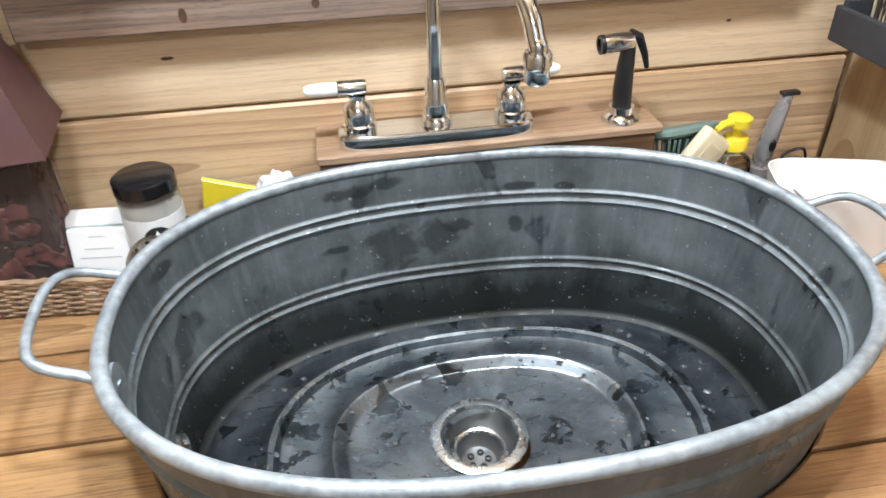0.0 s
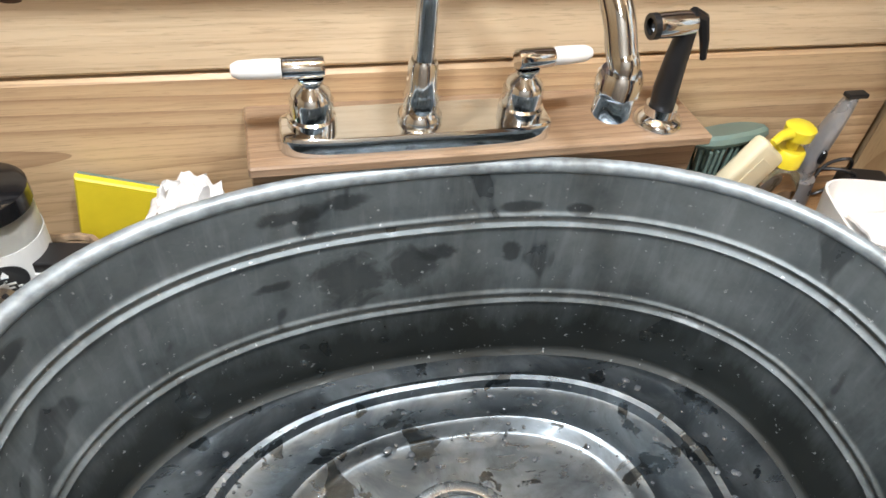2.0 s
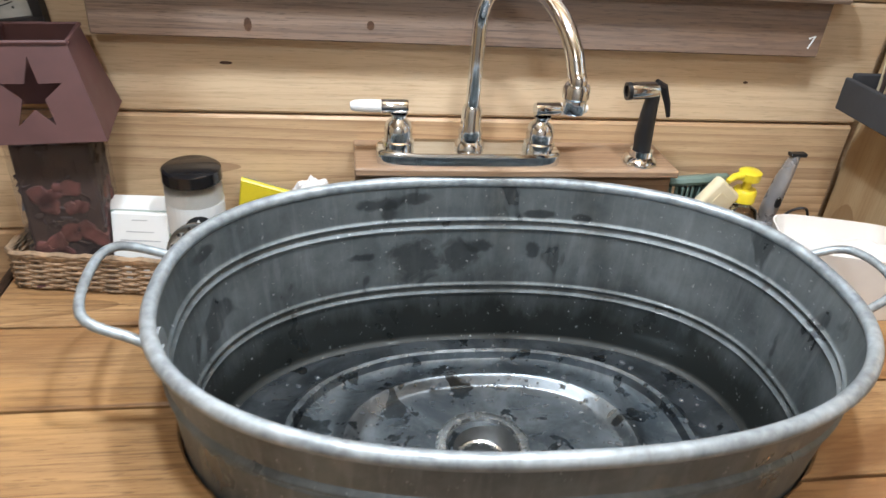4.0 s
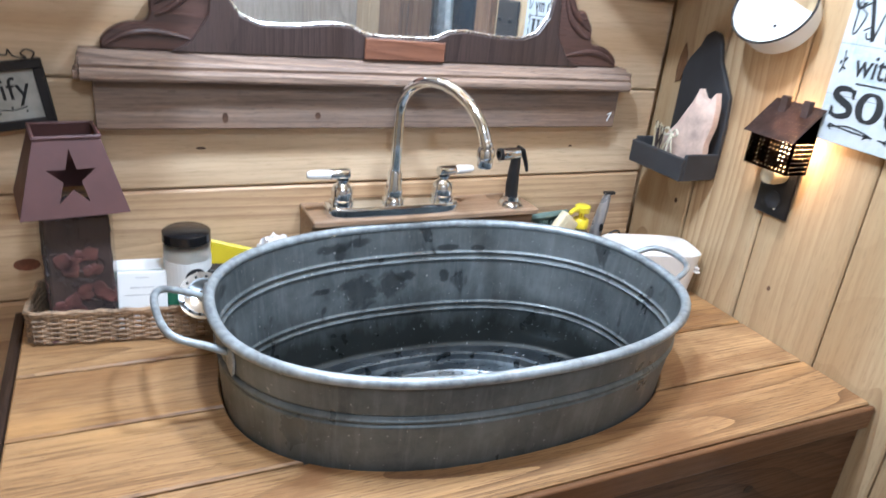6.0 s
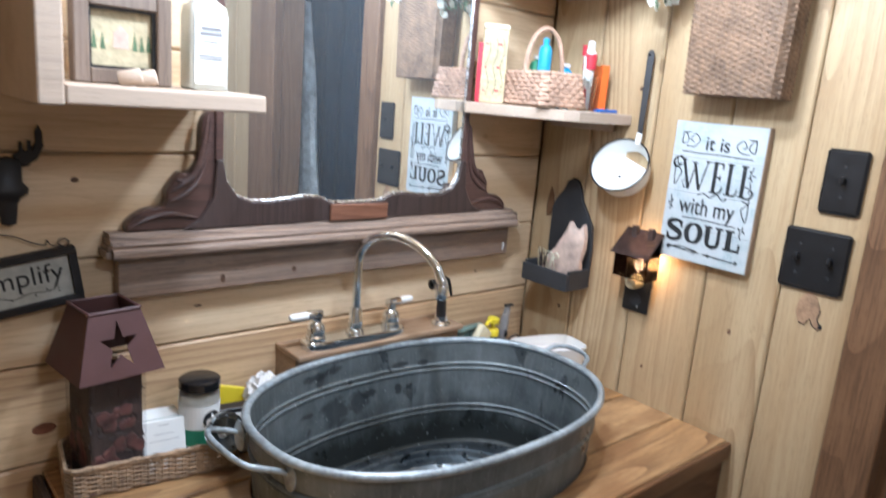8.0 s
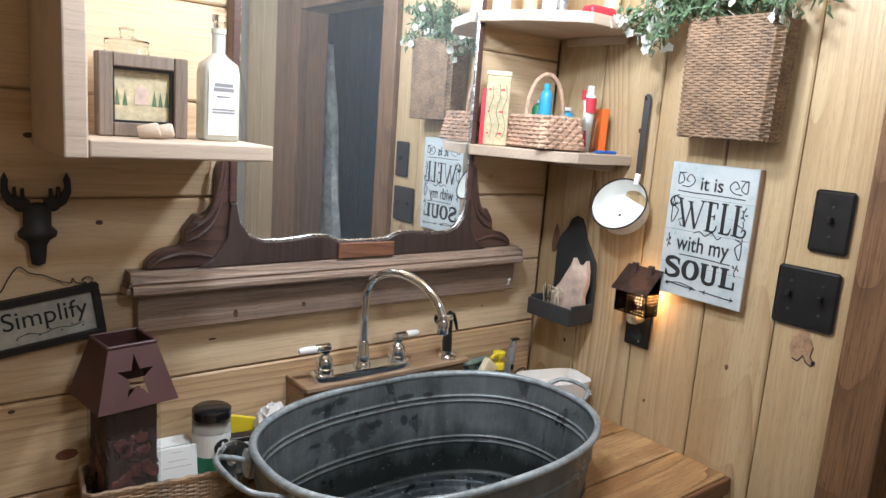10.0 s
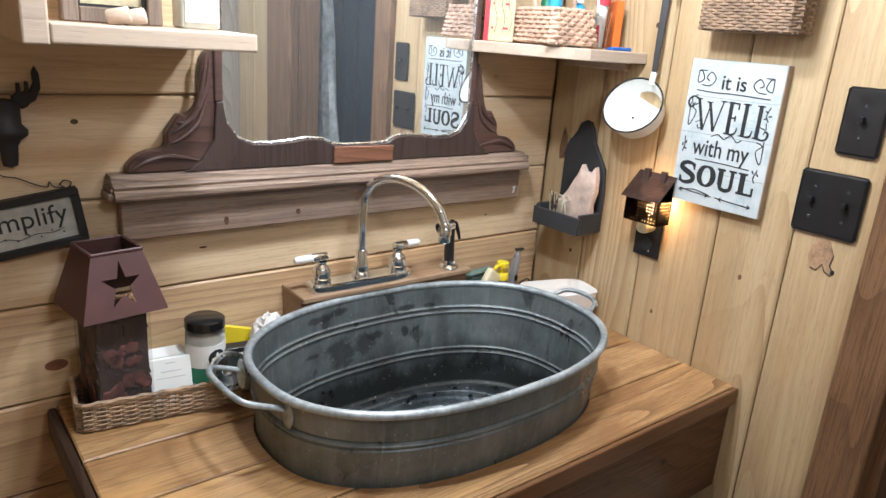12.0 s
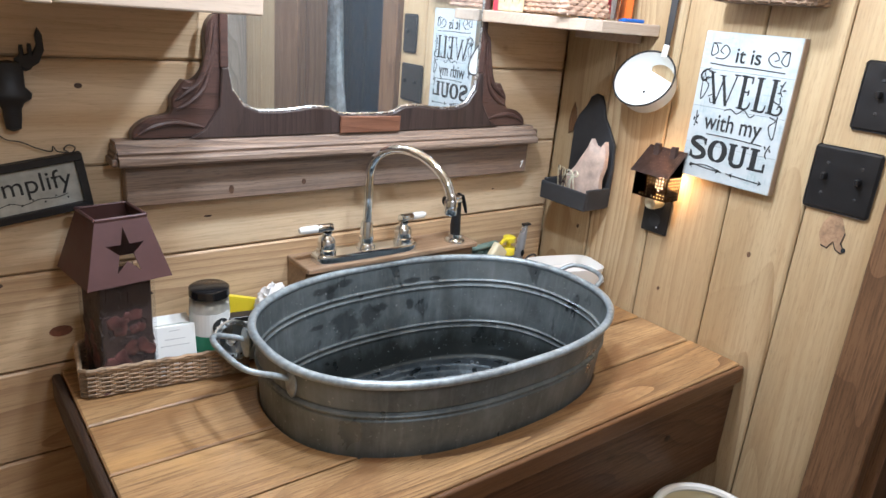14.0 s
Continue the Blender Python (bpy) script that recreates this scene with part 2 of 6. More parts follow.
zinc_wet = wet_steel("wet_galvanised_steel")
water = plain("water_drops", (0.10, 0.11, 0.12), 0.03, 0.0, 0.05, 20.0, 0.0, Specular_IOR_Level=0.9)
chrome = plain("chrome", (0.76, 0.80, 0.84), 0.06, 1.0, 0.04, 30.0, 0.0)
steel = plain("brushed_steel", (0.72, 0.73, 0.73), 0.26, 1.0, 0.1, 80.0, 0.1)
# darker than the flange: the drain hollow's shade is put into the colour
shade_cup_steel = plain("dull_shaded_drain_steel", (0.30, 0.31, 0.31), 0.35, 0.9, 0.2, 60.0, 0.1)
brass = plain("tarnished_brass", (0.30, 0.20, 0.11), 0.4, 0.8, 0.4, 120.0, 0.3)
porcelain = plain("white_porcelain", (0.80, 0.79, 0.76), 0.2, 0, 0.03)
black_plastic = plain("black_plastic", (0.012, 0.012, 0.013), 0.35, 0, 0.2)
black_iron = plain("black_iron", (0.018, 0.016, 0.016), 0.55, 0.2, 0.3, 60.0, 0.4)
mirror_glass = Nodes("mirror_glass").done((0.89, 0.94, 0.97), 0.012, 0.955)
plum_paint = plain("plum_brown_paint", (0.092, 0.040, 0.037), 0.55, 0, 0.18, 30.0, 0.2)
# near-black paints in the darkness beyond the doorway; the bark marks share it
unlit_bark_black = plain("unlit_room_and_bark_black", (0.012, 0.014, 0.018), 0.9)
# for the unseen ceiling: kept dark to cut bounced light
unseen_ceiling_brown = plain("unseen_ceiling_dark_brown", (0.30, 0.20, 0.11), 0.6)
floor_wood = wood("floor_boards", (0.24, 0.13, 0.06), (0.18, 0.09, 0.04), (0.09, 0.04, 0.02), "y", 0.4)


# mesh helpers ----------------------------------------------------------------
def part(name, bm, material, parent=None, label="", smooth=False):
    me = bpy.data.meshes.new(name)
    bm.normal_update()
    bm.to_mesh(me)
    bm.free()
    me.materials.append(material)
    if smooth:
        me.polygons.foreach_set("use_smooth", [True] * len(me.polygons))
        me.set_sharp_from_angle(angle=radians(42))
    ob = new(name, me)
    if parent is not None:
        ob.parent = parent
    return tagged(ob, label=label)


def thing(name, label, category, group="", at=(0, 0, 0), rz=0.0):
    ob = new(name)
    ob.matrix_basis = pose(*at, 0, 0, rz)
    return tagged(ob, label, category, group)


def slab(x0, x1, y0, y1, z0, z1, bevel=0.0, segments=1):
    bm = bmesh.new()
    bmesh.ops.create_cube(bm, size=1, matrix=Matrix.Translation(((x0 + x1) / 2, (y0 + y1) / 2, (z0 + z1) / 2)) @ Matrix.Diagonal((abs(x1 - x0), abs(y1 - y0), abs(z1 - z0), 1)))
    if bevel:
        bmesh.ops.bevel(bm, geom=bm.edges[:], offset=bevel, segments=segments, affect="EDGES", profile=0.5)
    return bm


def joined(*bms):
    out = bmesh.new()
    for b in bms:
        me = bpy.data.meshes.new("tmp")
        b.to_mesh(me)
        b.free()
        out.from_mesh(me)
        bpy.data.meshes.remove(me)
    return out


def moved(bm, m):
    bmesh.ops.transform(bm, matrix=m, verts=bm.verts[:])
    return bm


def prism(outline, depth, bevel=0.0, m=None):
    """A flat outline in x, y given thickness along z."""
    bm = bmesh.new()
    vs = [bm.verts.new((x, y, 0)) for x, y in outline]
    face = bm.faces.new(vs)
    ext = bmesh.ops.extrude_face_region(bm, geom=[face])
    bmesh.ops.translate(bm, vec=(0, 0, depth), verts=[v for v in ext["geom"] if isinstance(v, bmesh.types.BMVert)])
    bmesh.ops.recalc_face_normals(bm, faces=bm.faces[:])
    if bevel:
        bmesh.ops.bevel(bm, geom=[e for e in bm.edges if abs(e.verts[0].co.z - e.verts[1].co.z) < 1e-7], offset=bevel, segments=1, affect="EDGES")
    return moved(bm, m) if m else bm


def lathe(profile, around=32, m=None, sx=1.0, sy=1.0):
    """Rows of (radius, height) turned round z; closed at the axis where the radius is 0."""
    bm = bmesh.new()
    rows = []
    for r, z in profile:
        rows.append([bm.verts.new((0, 0, z))] if r < 1e-6 else [bm.verts.new((sx * r * math.cos(2 * math.pi * k / around), sy * r * math.sin(2 * math.pi * k / around), z)) for k in range(around)])
    for a, b in zip(rows, rows[1:]):
        for k in range(around):
            q = [a[k % len(a)], a[(k + 1) % len(a)], b[(k + 1) % len(b)], b[k % len(b)]]
            q = list(dict.fromkeys(q))
            if len(q) > 2:
                bm.faces.new(q)
    bmesh.ops.recalc_face_normals(bm, faces=bm.faces[:])
    return moved(bm, m) if m else bm


def tube(points, radius, around=12, closed=False, radii=None):
    """A round bar along points."""
    bm = bmesh.new()
    pts = [Vector(p) for p in points]
    rows, side = [], None
    n = len(pts)
    for i, p in enumerate(pts):
        a = pts[(i - 1) % n] if closed or i else p
        b = pts[(i + 1) % n] if closed or i < n - 1 else p
        way = (b - a).normalized()
        if side is None:
            side = way.orthogonal().normalized()
        side = (side - way * side.dot(way)).normalized()
        up = way.cross(side)
        r = radii[i] if radii else radius
        rows.append([bm.verts.new(p + r * (math.cos(2 * math.pi * k / around) * side + math.sin(2 * math.pi * k / around) * up)) for k in range(around)])
    for i in range(n if closed else n - 1):
        a, b = rows[i], rows[(i + 1) % n]
        for k in range(around):
            bm.faces.new((a[k], a[(k + 1) % around], b[(k + 1) % around], b[k]))
    if not closed:
        bm.faces.new(rows[0][::-1]), bm.faces.new(rows[-1])
    bmesh.ops.recalc_face_normals(bm, faces=bm.faces[:])
    return bm


def curve_points(ctrl, steps=8, closed=False):
    """A smooth line through control points."""
    p = [Vector(c) for c in ctrl]
    n, out = len(p), []
    for i in range(n if closed else n - 1):
        a, b, c, d = (p[(i + k) % n] if closed else p[min(max(i + k, 0), n - 1)] for k in (-1, 0, 1, 2))
        for s in range(steps):
            t = s / steps
            out.append(0.5 * (2 * b + (c - a) * t + (2 * a - 5 * b + 4 * c - d) * t * t + (3 * b - a - 3 * c + d) * t**3))
    if not closed:
        out.append(p[-1])
    return out


# the room --------------------------------------------------------------------
XW, XL, YB, ZC = 0.64, -2.1, -2.28, 2.36


def structure(name, bm, mat, label):
    return tagged(part(name, bm, mat), label, "", "", "structure")


wall_back = structure("wall_back", slab(XL - 0.1, XW + 0.12, 0.02, 0.12, 0, ZC), wood_back, "back wall of level varnished pine boards")
wall_right = structure("wall_right", joined(slab(XW + 0.02, XW + 0.12, -0.95, 0.02, 0, ZC), slab(XW + 0.02, XW + 0.12, -1.66, -0.95, 2.06, ZC), slab(XW + 0.02, XW + 0.12, YB, -1.66, 0, ZC)), wood_right, "side wall of upright pale pine boards")
# unseen wall, added to close the room and set far off for less bounce
wall_left = structure("wall_left", slab(XL - 0.1, XL, YB, 0.02, 0, ZC), wood_right, "unseen pine side wall behind the camera, added to close the room")
floor = structure("floor", slab(XL - 0.1, XW + 1.4, YB - 0.1, 0.12, -0.1, 0), floor_wood, "brown wooden floor")
# unseen ceiling, added to close the room and limit bounced light
ceiling = structure("ceiling", slab(XL - 0.1, XW + 1.4, YB - 0.1, 0.12, ZC, ZC + 0.1), unseen_ceiling_brown, "unseen brown ceiling added to limit bounced light")

# doorway in the side wall and what shows through it ----------------------------
Y0, Y1 = -0.955, -1.64
structure("wall_opposite", slab(XL - 0.1, XW + 1.4, YB - 0.1, YB, 0, ZC), wood_grey, "far greyed wooden wall opposite the mirror")
# the dark of this room is put into its wall colour
structure("wall_dark_room", joined(slab(XW + 1.3, XW + 1.4, YB, 0.12, 0, ZC), slab(XW + 0.12, XW + 1.3, 0.02, 0.12, 0, ZC)), unlit_bark_black, "wall beyond the doorway, coloured near-black for the unlit room")
trim_door = structure("trim_door", joined(slab(XW - 0.022, XW + 0.02, -0.953, -0.857, 0, 2.14, 0.003), slab(XW - 0.022, XW + 0.02, -1.878, -1.64, 0, 2.14, 0.003), slab(XW - 0.022, XW + 0.02, -1.64, -0.953, 2.06, 2.14, 0.003), slab(XW + 0.02, XW + 0.12, -0.975, -0.951, 0, 2.06), slab(XW + 0.02, XW + 0.12, -1.659, -1.635, 0, 2.06)), wood_dark, "dark stained door casing")

# counter ----------------------------------------------------------------------
ZT = 0.85
TUB = (0.012, -0.353)
HA, HB = 0.366, 0.240


def oval(a, b, count=72, power=2.35):
    out = []
    for k in range(count):
        c, s = math.cos(2 * math.pi * k / count), math.sin(2 * math.pi * k / count)
        out.append((a * math.copysign(abs(c) ** (2 / power), c), b * math.copysign(abs(s) ** (2 / power), s)))
    return out


def hole_x(y):
    """Half the width of the cut-out at a depth y."""
    u = abs((y - TUB[1]) / HB)
    return HA * (1 - u**2.35) ** (1 / 2.35) if u < 1 else 0.0


counter_top = structure("counter_top", slab(-0.60, XW - 0.002, -0.03, -0.012, ZT - 0.035, ZT - 0.001), wood_top, "varnished brown plank counter top with an oval cut-out")
joints = (-0.012, -0.228, -0.376, -0.522, -0.660)


def counter_pieces(ya, yb):
    """Outlines of one plank, split or notched by the cut-out."""
    x0, x1 = -0.62, XW - 0.001
    ya, yb = ya - 0.0012, yb + 0.0012
    wa, wb = hole_x(ya), hole_x(yb)
    ys = [ya + (yb - ya) * k / 24 for k in range(25)]
    if wa == 0 and wb == 0:
        return [[(x0, ya), (x0, yb), (x1, yb), (x1, ya)]]
    left = [(TUB[0] - hole_x(y), y) for y in ys if hole_x(y) > 0]
    right = [(TUB[0] + hole_x(y), y) for y in ys if hole_x(y) > 0]
    if wa > 0 and wb > 0:
        return [[(x0, ya), (x0, yb)] + left[::-1], [(x1, yb), (x1, ya)] + right]
    if wb > 0:
        return [[(x0, ya), (x0, yb)] + left[::-1] + [(TUB[0], TUB[1] + HB)] + right + [(x1, yb), (x1, ya)]]
    return [[(x1, yb), (x1, ya)] + right + [(TUB[0], TUB[1] - HB)] + left[::-1] + [(x0, ya), (x0, yb)]]


for ya, yb in zip(joints, joints[1:]):
    my = (ya + yb) / 2
    for outline in counter_pieces(my + (ya - my) * 0.984, my + (yb - my) * 0.984):
        part("plank", prism(outline, 0.04, 0.0028, Matrix.Translation((0, 0, ZT - 0.04))), wood_top, counter_top)

part("front_edge", slab(-0.62, XW - 0.001, -0.671, -0.6605, ZT - 0.042, ZT - 0.0008, 0.0045, 3), wood_edge, counter_top, "dark blotchy rounded front edge")

vanity = thing("vanity_cabinet", "dark brown wooden vanity base under the plank counter", "cabinet")
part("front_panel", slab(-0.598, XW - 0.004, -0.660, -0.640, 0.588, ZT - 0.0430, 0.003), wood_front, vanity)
part("side_panel", slab(-0.598, -0.578, -0.6395, -0.014, 0, ZT - 0.0415, 0.002), wood_dark, vanity)
part("side_panel", slab(XW - 0.026, XW - 0.004, -0.45, -0.014, 0, ZT - 0.0415, 0.002), wood_dark, vanity)
part("end_strip", slab(-0.638, -0.6215, -0.66, -0.014, ZT - 0.06, ZT - 0.002, 0.006, 2), wood_black, vanity)

# tub sink -----------------------------------------------------------------------
ZR, ZF = 0.99, 0.744
RA, RB = 0.374, 0.250
FA, FB = 0.354, 0.227
tub = thing("tub_sink", "oval galvanised steel washtub used as a vessel sink, wet inside", "sink")


def ringed(rows, count=96):
    """A skin through ovals given as (a, b, z)."""
    bm = bmesh.new()
    rings = [[bm.verts.new((TUB[0] + x, TUB[1] + y, z)) for x, y in oval(a, b, count)] for a, b, z in rows]
    for p, q in zip(rings, rings[1:]):
        for k in range(count):
            bm.faces.new((p[k], p[(k + 1) % count], q[(k + 1) % count], q[k]))
    return bm, rings


def tub_wall_rows(inset):
    rows = []
    for k in range(221):
        u = k / 220
        z = ZR + (ZF - ZR) * u
        a, b = RA + (FA - RA) * u - inset, RB + (FB - RB) * u - inset
        swell = sum(0.0030 * math.exp(-(((z - c) / 0.0036) ** 2)) for c in (0.928, 0.824))
        dip = sum(0.0038 * math.exp(-(((z - c) / 0.0024) ** 2)) for c in (0.9345, 0.9215, 0.8305, 0.8175))
        rows.append((a + swell - dip, b + swell - dip, z))
    return rows


inner = tub_wall_rows(0.0012)
floor_rows = [(FA - 0.004, FB - 0.004, ZF - 0.004), (FA - 0.010, FB - 0.010, ZF - 0.007), (FA - 0.016, FB - 0.016, ZF - 0.004)]
for s, dz in ((0.90, -0.004), (0.80, -0.005), (0.775, 0.000), (0.755, 0.004), (0.735, 0.002), (0.72, -0.008), (0.70, -0.010), (0.60, -0.0105), (0.56, -0.007), (0.54, -0.002), (0.52, -0.004), (0.50, -0.014), (0.48, -0.016), (0.40, -0.017), (0.30, -0.019), (0.2, -0.021)):
    t = min(1.0, max(0.0, (0.34 - s) / 0.14))
    floor_rows.append((FA * s * (1 - t) + 0.050 * t, FB * (s + 0.05) * (1 - t) + 0.050 * t, ZF + dz))
bm, rings = ringed(inner + floor_rows[:2])
outer, orings = ringed(tub_wall_rows(-0.0012) + [(FA, FB, ZF - 0.012)])
bmesh.ops.recalc_face_normals(outer, faces=outer.faces[:])
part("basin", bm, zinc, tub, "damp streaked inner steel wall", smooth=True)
part("outer_wall", outer, zinc_out, tub, smooth=True)
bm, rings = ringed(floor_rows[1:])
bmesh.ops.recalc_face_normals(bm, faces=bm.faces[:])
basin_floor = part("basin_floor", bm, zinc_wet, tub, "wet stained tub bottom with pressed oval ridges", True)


def floor_height(x, y):
    """Height of the tub bottom at a spot inside it."""
    s = (abs(x / FA) ** 2.35 + abs(y / FB) ** 2.35) ** (1 / 2.35)
    rows_s = [(a / FA, z) for a, b, z in floor_rows][::-1]
    return float(np.interp(s, [r[0] for r in rows_s], [r[1] for r in rows_s]))


drops = []
rng = random.Random(11)
while len(drops) < 300:
    x, y = rng.uniform(-0.33, 0.33), rng.uniform(-0.2, 0.2)
    if abs(x / 0.33) ** 2.35 + abs(y / 0.2) ** 2.35 > 1 or math.hypot(x, y) < 0.065:
        continue
    r = rng.choice((0.0012, 0.0015, 0.0018, 0.0022, 0.003, 0.004))
    z = floor_height(x, y)
    drops.append(lathe([(r, -0.0012), (r * 0.92, r * 0.25), (r * 0.55, r * 0.5), (0, r * 0.58)], 7, Matrix.Translation((TUB[0] + x, TUB[1] + y, z)) @ Matrix.Rotation(rng.uniform(0, 3), 4, "Z"), rng.uniform(0.9, 1.6), 1.0))
tagged(part("drop_scatter", joined(*drops), water, basin_floor, "scattered water drops", True), kind="stuff")
rim_line = [(TUB[0] + x, TUB[1] + y, ZR) for x, y in oval(RA + 0.003, RB + 0.003, 120)]
part("rim", tube(rim_line, 0.0078, 12, True), zinc_rim, tub, "rolled pale grey steel rim", True)
DX, DY = TUB[0] - 0.010, TUB[1] + 0.012
at_drain = Matrix.Translation((DX, DY, 0))
drain = part("drain", lathe([(0.062, ZF - 0.021), (0.061, ZF - 0.0165), (0.057, ZF - 0.0145), (0.049, ZF - 0.0150), (0.0465, ZF - 0.0185)], 44, at_drain), steel, tub, "stainless basket drain", True)
part("drain_cup", lathe([(0.0465, ZF - 0.0185), (0.043, ZF - 0.030), (0.040, ZF - 0.044), (0.034, ZF - 0.050), (0.0335, ZF - 0.047), (0.030, ZF - 0.047), (0.029, ZF - 0.058), (0.022, ZF - 0.066), (0, ZF - 0.066)], 44, at_drain), shade_cup_steel, drain, "drain cup with its shade painted in as darker steel", True)
part("basket_ring", tube([(DX + 0.033 * math.cos(k * math.pi / 18), DY + 0.033 * math.sin(k * math.pi / 18), ZF - 0.046) for k in range(36)], 0.0042, 8, True), steel, drain, smooth=True)
part("strainer", joined(*[lathe([(0.0045, 0), (0.0045, 0.002), (0.0028, 0.002), (0.0028, 0)], 12, Matrix.Translation((DX + 0.012 * math.cos(k * 1.257), DY + 0.012 * math.sin(k * 1.257), ZF - 0.066))) for k in range(5)]), black_plastic, drain)
ZO = 0.787
wall_at = sorted((r[2], r[0]) for r in tub_wall_rows(0.0))
XO = TUB[0] - float(np.interp(ZO, [w[0] for w in wall_at], [w[1] for w in wall_at]))
at_wall = Matrix.Translation((XO + 0.002, TUB[1] + 0.004, ZO)) @ Matrix.Rotation(math.radians(84), 4, "Y")
overflow = part("overflow", lathe([(0.0105, 0.0), (0.0115, 0.004), (0.016, 0.005), (0.0195, 0.002), (0.020, -0.003)], 32, at_wall, 1.25, 1.0), steel, tub, "oval steel overflow ring", True)
part("overflow_plug", lathe([(0, 0.0012), (0.007, 0.0015), (0.0108, 0.0005), (0.0108, -0.002), (0, -0.002)], 24, at_wall, 1.25, 1.0), brass, overflow, "tarnished brass plug")
for sgn in (-1, 1):
    ax = TUB[0] + sgn * (RA + 0.002)
    cy = TUB[1] + (0.033 if sgn < 0 else 0.012)
    fr, nudge = (0.100, 0.010) if sgn < 0 else (0.062, 0.0)
    loop = curve_points([(ax - sgn * 0.006, cy + 0.062, 0.962), (ax + sgn * 0.02, cy + 0.06, 0.975), (ax + sgn * 0.058, cy + 0.045, 0.992), (ax + sgn * 0.07, cy, 0.996), (ax + sgn * 0.058, cy - fr + 0.017, 0.992), (ax + sgn * (0.02 - nudge), cy - fr + 0.004, 0.973), (ax - sgn * (0.006 + nudge), cy - fr, 0.962)], 6)
    h = part("handle", tube(loop, 0.0052, 10), zinc_rim, tub, "bent steel rod handle", True)
    for dy in (0.062, -fr):
        part("handle_plate", lathe([(0, 0.005), (0.010, 0.005), (0.019, 0.001), (0.019, -0.002), (0, -0.002)], 16, Matrix.Translation((ax - sgn * (0.004 + (nudge if dy < 0 else 0.0)), cy + dy, 0.958)) @ Matrix.Rotation(sgn * math.pi / 2, 4, "Y"), 1.5, 1), zinc_rim, h, smooth=True)

# faucet block and faucet ----------------------------------------------------------
block = thing("faucet_block", "rough sawn wooden block behind the tub", "wood block")
part("top_board", slab(-0.160, 0.304, -0.106, -0.001, 0.9985, 1.010, 0.002), wood_block, block)
part("riser", slab(-0.158, 0.302, -0.089, -0.001, ZT + 0.001, 0.998, 0.001), wood_block, block)

FY, FZ = -0.070, 1.0105
faucet = thing("kitchen_faucet", "chrome two-handle gooseneck faucet with white porcelain lever tips", "faucet")
plate_line = oval(0.130, 0.029, 64, 5.0)
bm = bmesh.new()
prev = None
for s, z in ((1.0, 0.0), (1.0, 0.012), (0.985, 0.017), (0.93, 0.019), (0.0, 0.0195)):
    ring = [bm.verts.new((x * (1 - (1 - s) * 0.3) if s else 0, FY + y * s, FZ + z)) for x, y in plate_line] if s else [bm.verts.new((x * 0.6, FY, FZ + z)) for x, y in plate_line]
    if prev:
        for k in range(64):
            bm.faces.new((prev[k], prev[(k + 1) % 64], ring[(k + 1) % 64], ring[k]))
    prev = ring
bmesh.ops.remove_doubles(bm, verts=bm.verts[:], dist=0.0004)
part("base_plate", bm, chrome, faucet, smooth=True)
for sgn, ang in ((-1, 180), (1, 6)):
    hx = sgn * 0.100
    h = part("handle", lathe([(0.0, 0.0185), (0.022, 0.0185), (0.022, 0.028), (0.0195, 0.03), (0.0195, 0.045), (0.017, 0.053), (0.0105, 0.058), (0.0095, 0.060), (0.012, 0.064), (0.012, 0.066), (0, 0.066)], 28, Matrix.Translation((hx, FY, FZ))), chrome, faucet, smooth=True)
    m = Matrix.Translation((hx, FY, FZ + 0.0755)) @ Matrix.Rotation(radians(ang), 4, "Z") @ Matrix.Rotation(radians(90), 4, "Y")
    part("lever_sleeve", lathe([(0, -0.012), (0.009, -0.012), (0.0098, -0.008), (0.0098, 0.022), (0.009, 0.024), (0, 0.024)], 20, m), chrome, h, smooth=True)
    part("lever_tip", lathe([(0, 0.0242), (0.0085, 0.0242), (0.0088, 0.04), (0.0078, 0.059), (0.005, 0.065), (0, 0.066)], 20, m), porcelain, h, "white porcelain lever tip", smooth=True)
part("spout_base", lathe([(0.021, 0.0185), (0.021, 0.024), (0.016, 0.03), (0.017, 0.042), (0.0145, 0.05), (0.0135, 0.075), (0.0115, 0.079), (0.0, 0.079)], 28, Matrix.Translation((0, FY, FZ))), chrome, faucet, smooth=True)
SPT = Vector((0.072, -0.272, 1.170))
foot = Vector((0, FY, FZ + 0.078))
reach = Vector((SPT.x, SPT.y - FY, 0))
neck = [foot, foot + Vector((0, 0, 0.06)), foot + Vector((0, 0, 0.105))]
for k in range(1, 12):
    a = math.pi * k / 12
    neck.append(foot + reach * (0.5 - 0.5 * math.cos(a)) * 1.0 + Vector((0, 0, 0.105 + 0.082 * math.sin(a) - 0.02 * (0.5 - 0.5 * math.cos(a)))))
neck += [Vector((SPT.x, SPT.y, SPT.z + 0.02)), SPT + Vector((0, 0, 0.014))]
part("gooseneck", tube(curve_points(neck, 4), 0.0098, 20), chrome, faucet, smooth=True)
part("aerator", lathe([(0, 0.016), (0.0125, 0.016), (0.0145, 0.012), (0.0145, 0.002), (0.0125, 0.0), (0.0125, -0.014), (0.011, -0.016), (0, -0.016)], 24, Matrix.Translation(SPT)), chrome, faucet, smooth=True)

sprayer = thing("side_sprayer", "black sink side sprayer with a chrome head in a chrome ring", "sprayer")
SX, SY = 0.254, -0.074
part("escutcheon", lathe([(0, 0), (0.026, 0), (0.026, 0.003), (0.022, 0.008), (0.017, 0.011), (0.0165, 0.02), (0, 0.02)], 28, Matrix.Translation((SX, SY, FZ))), chrome, sprayer, smooth=True)
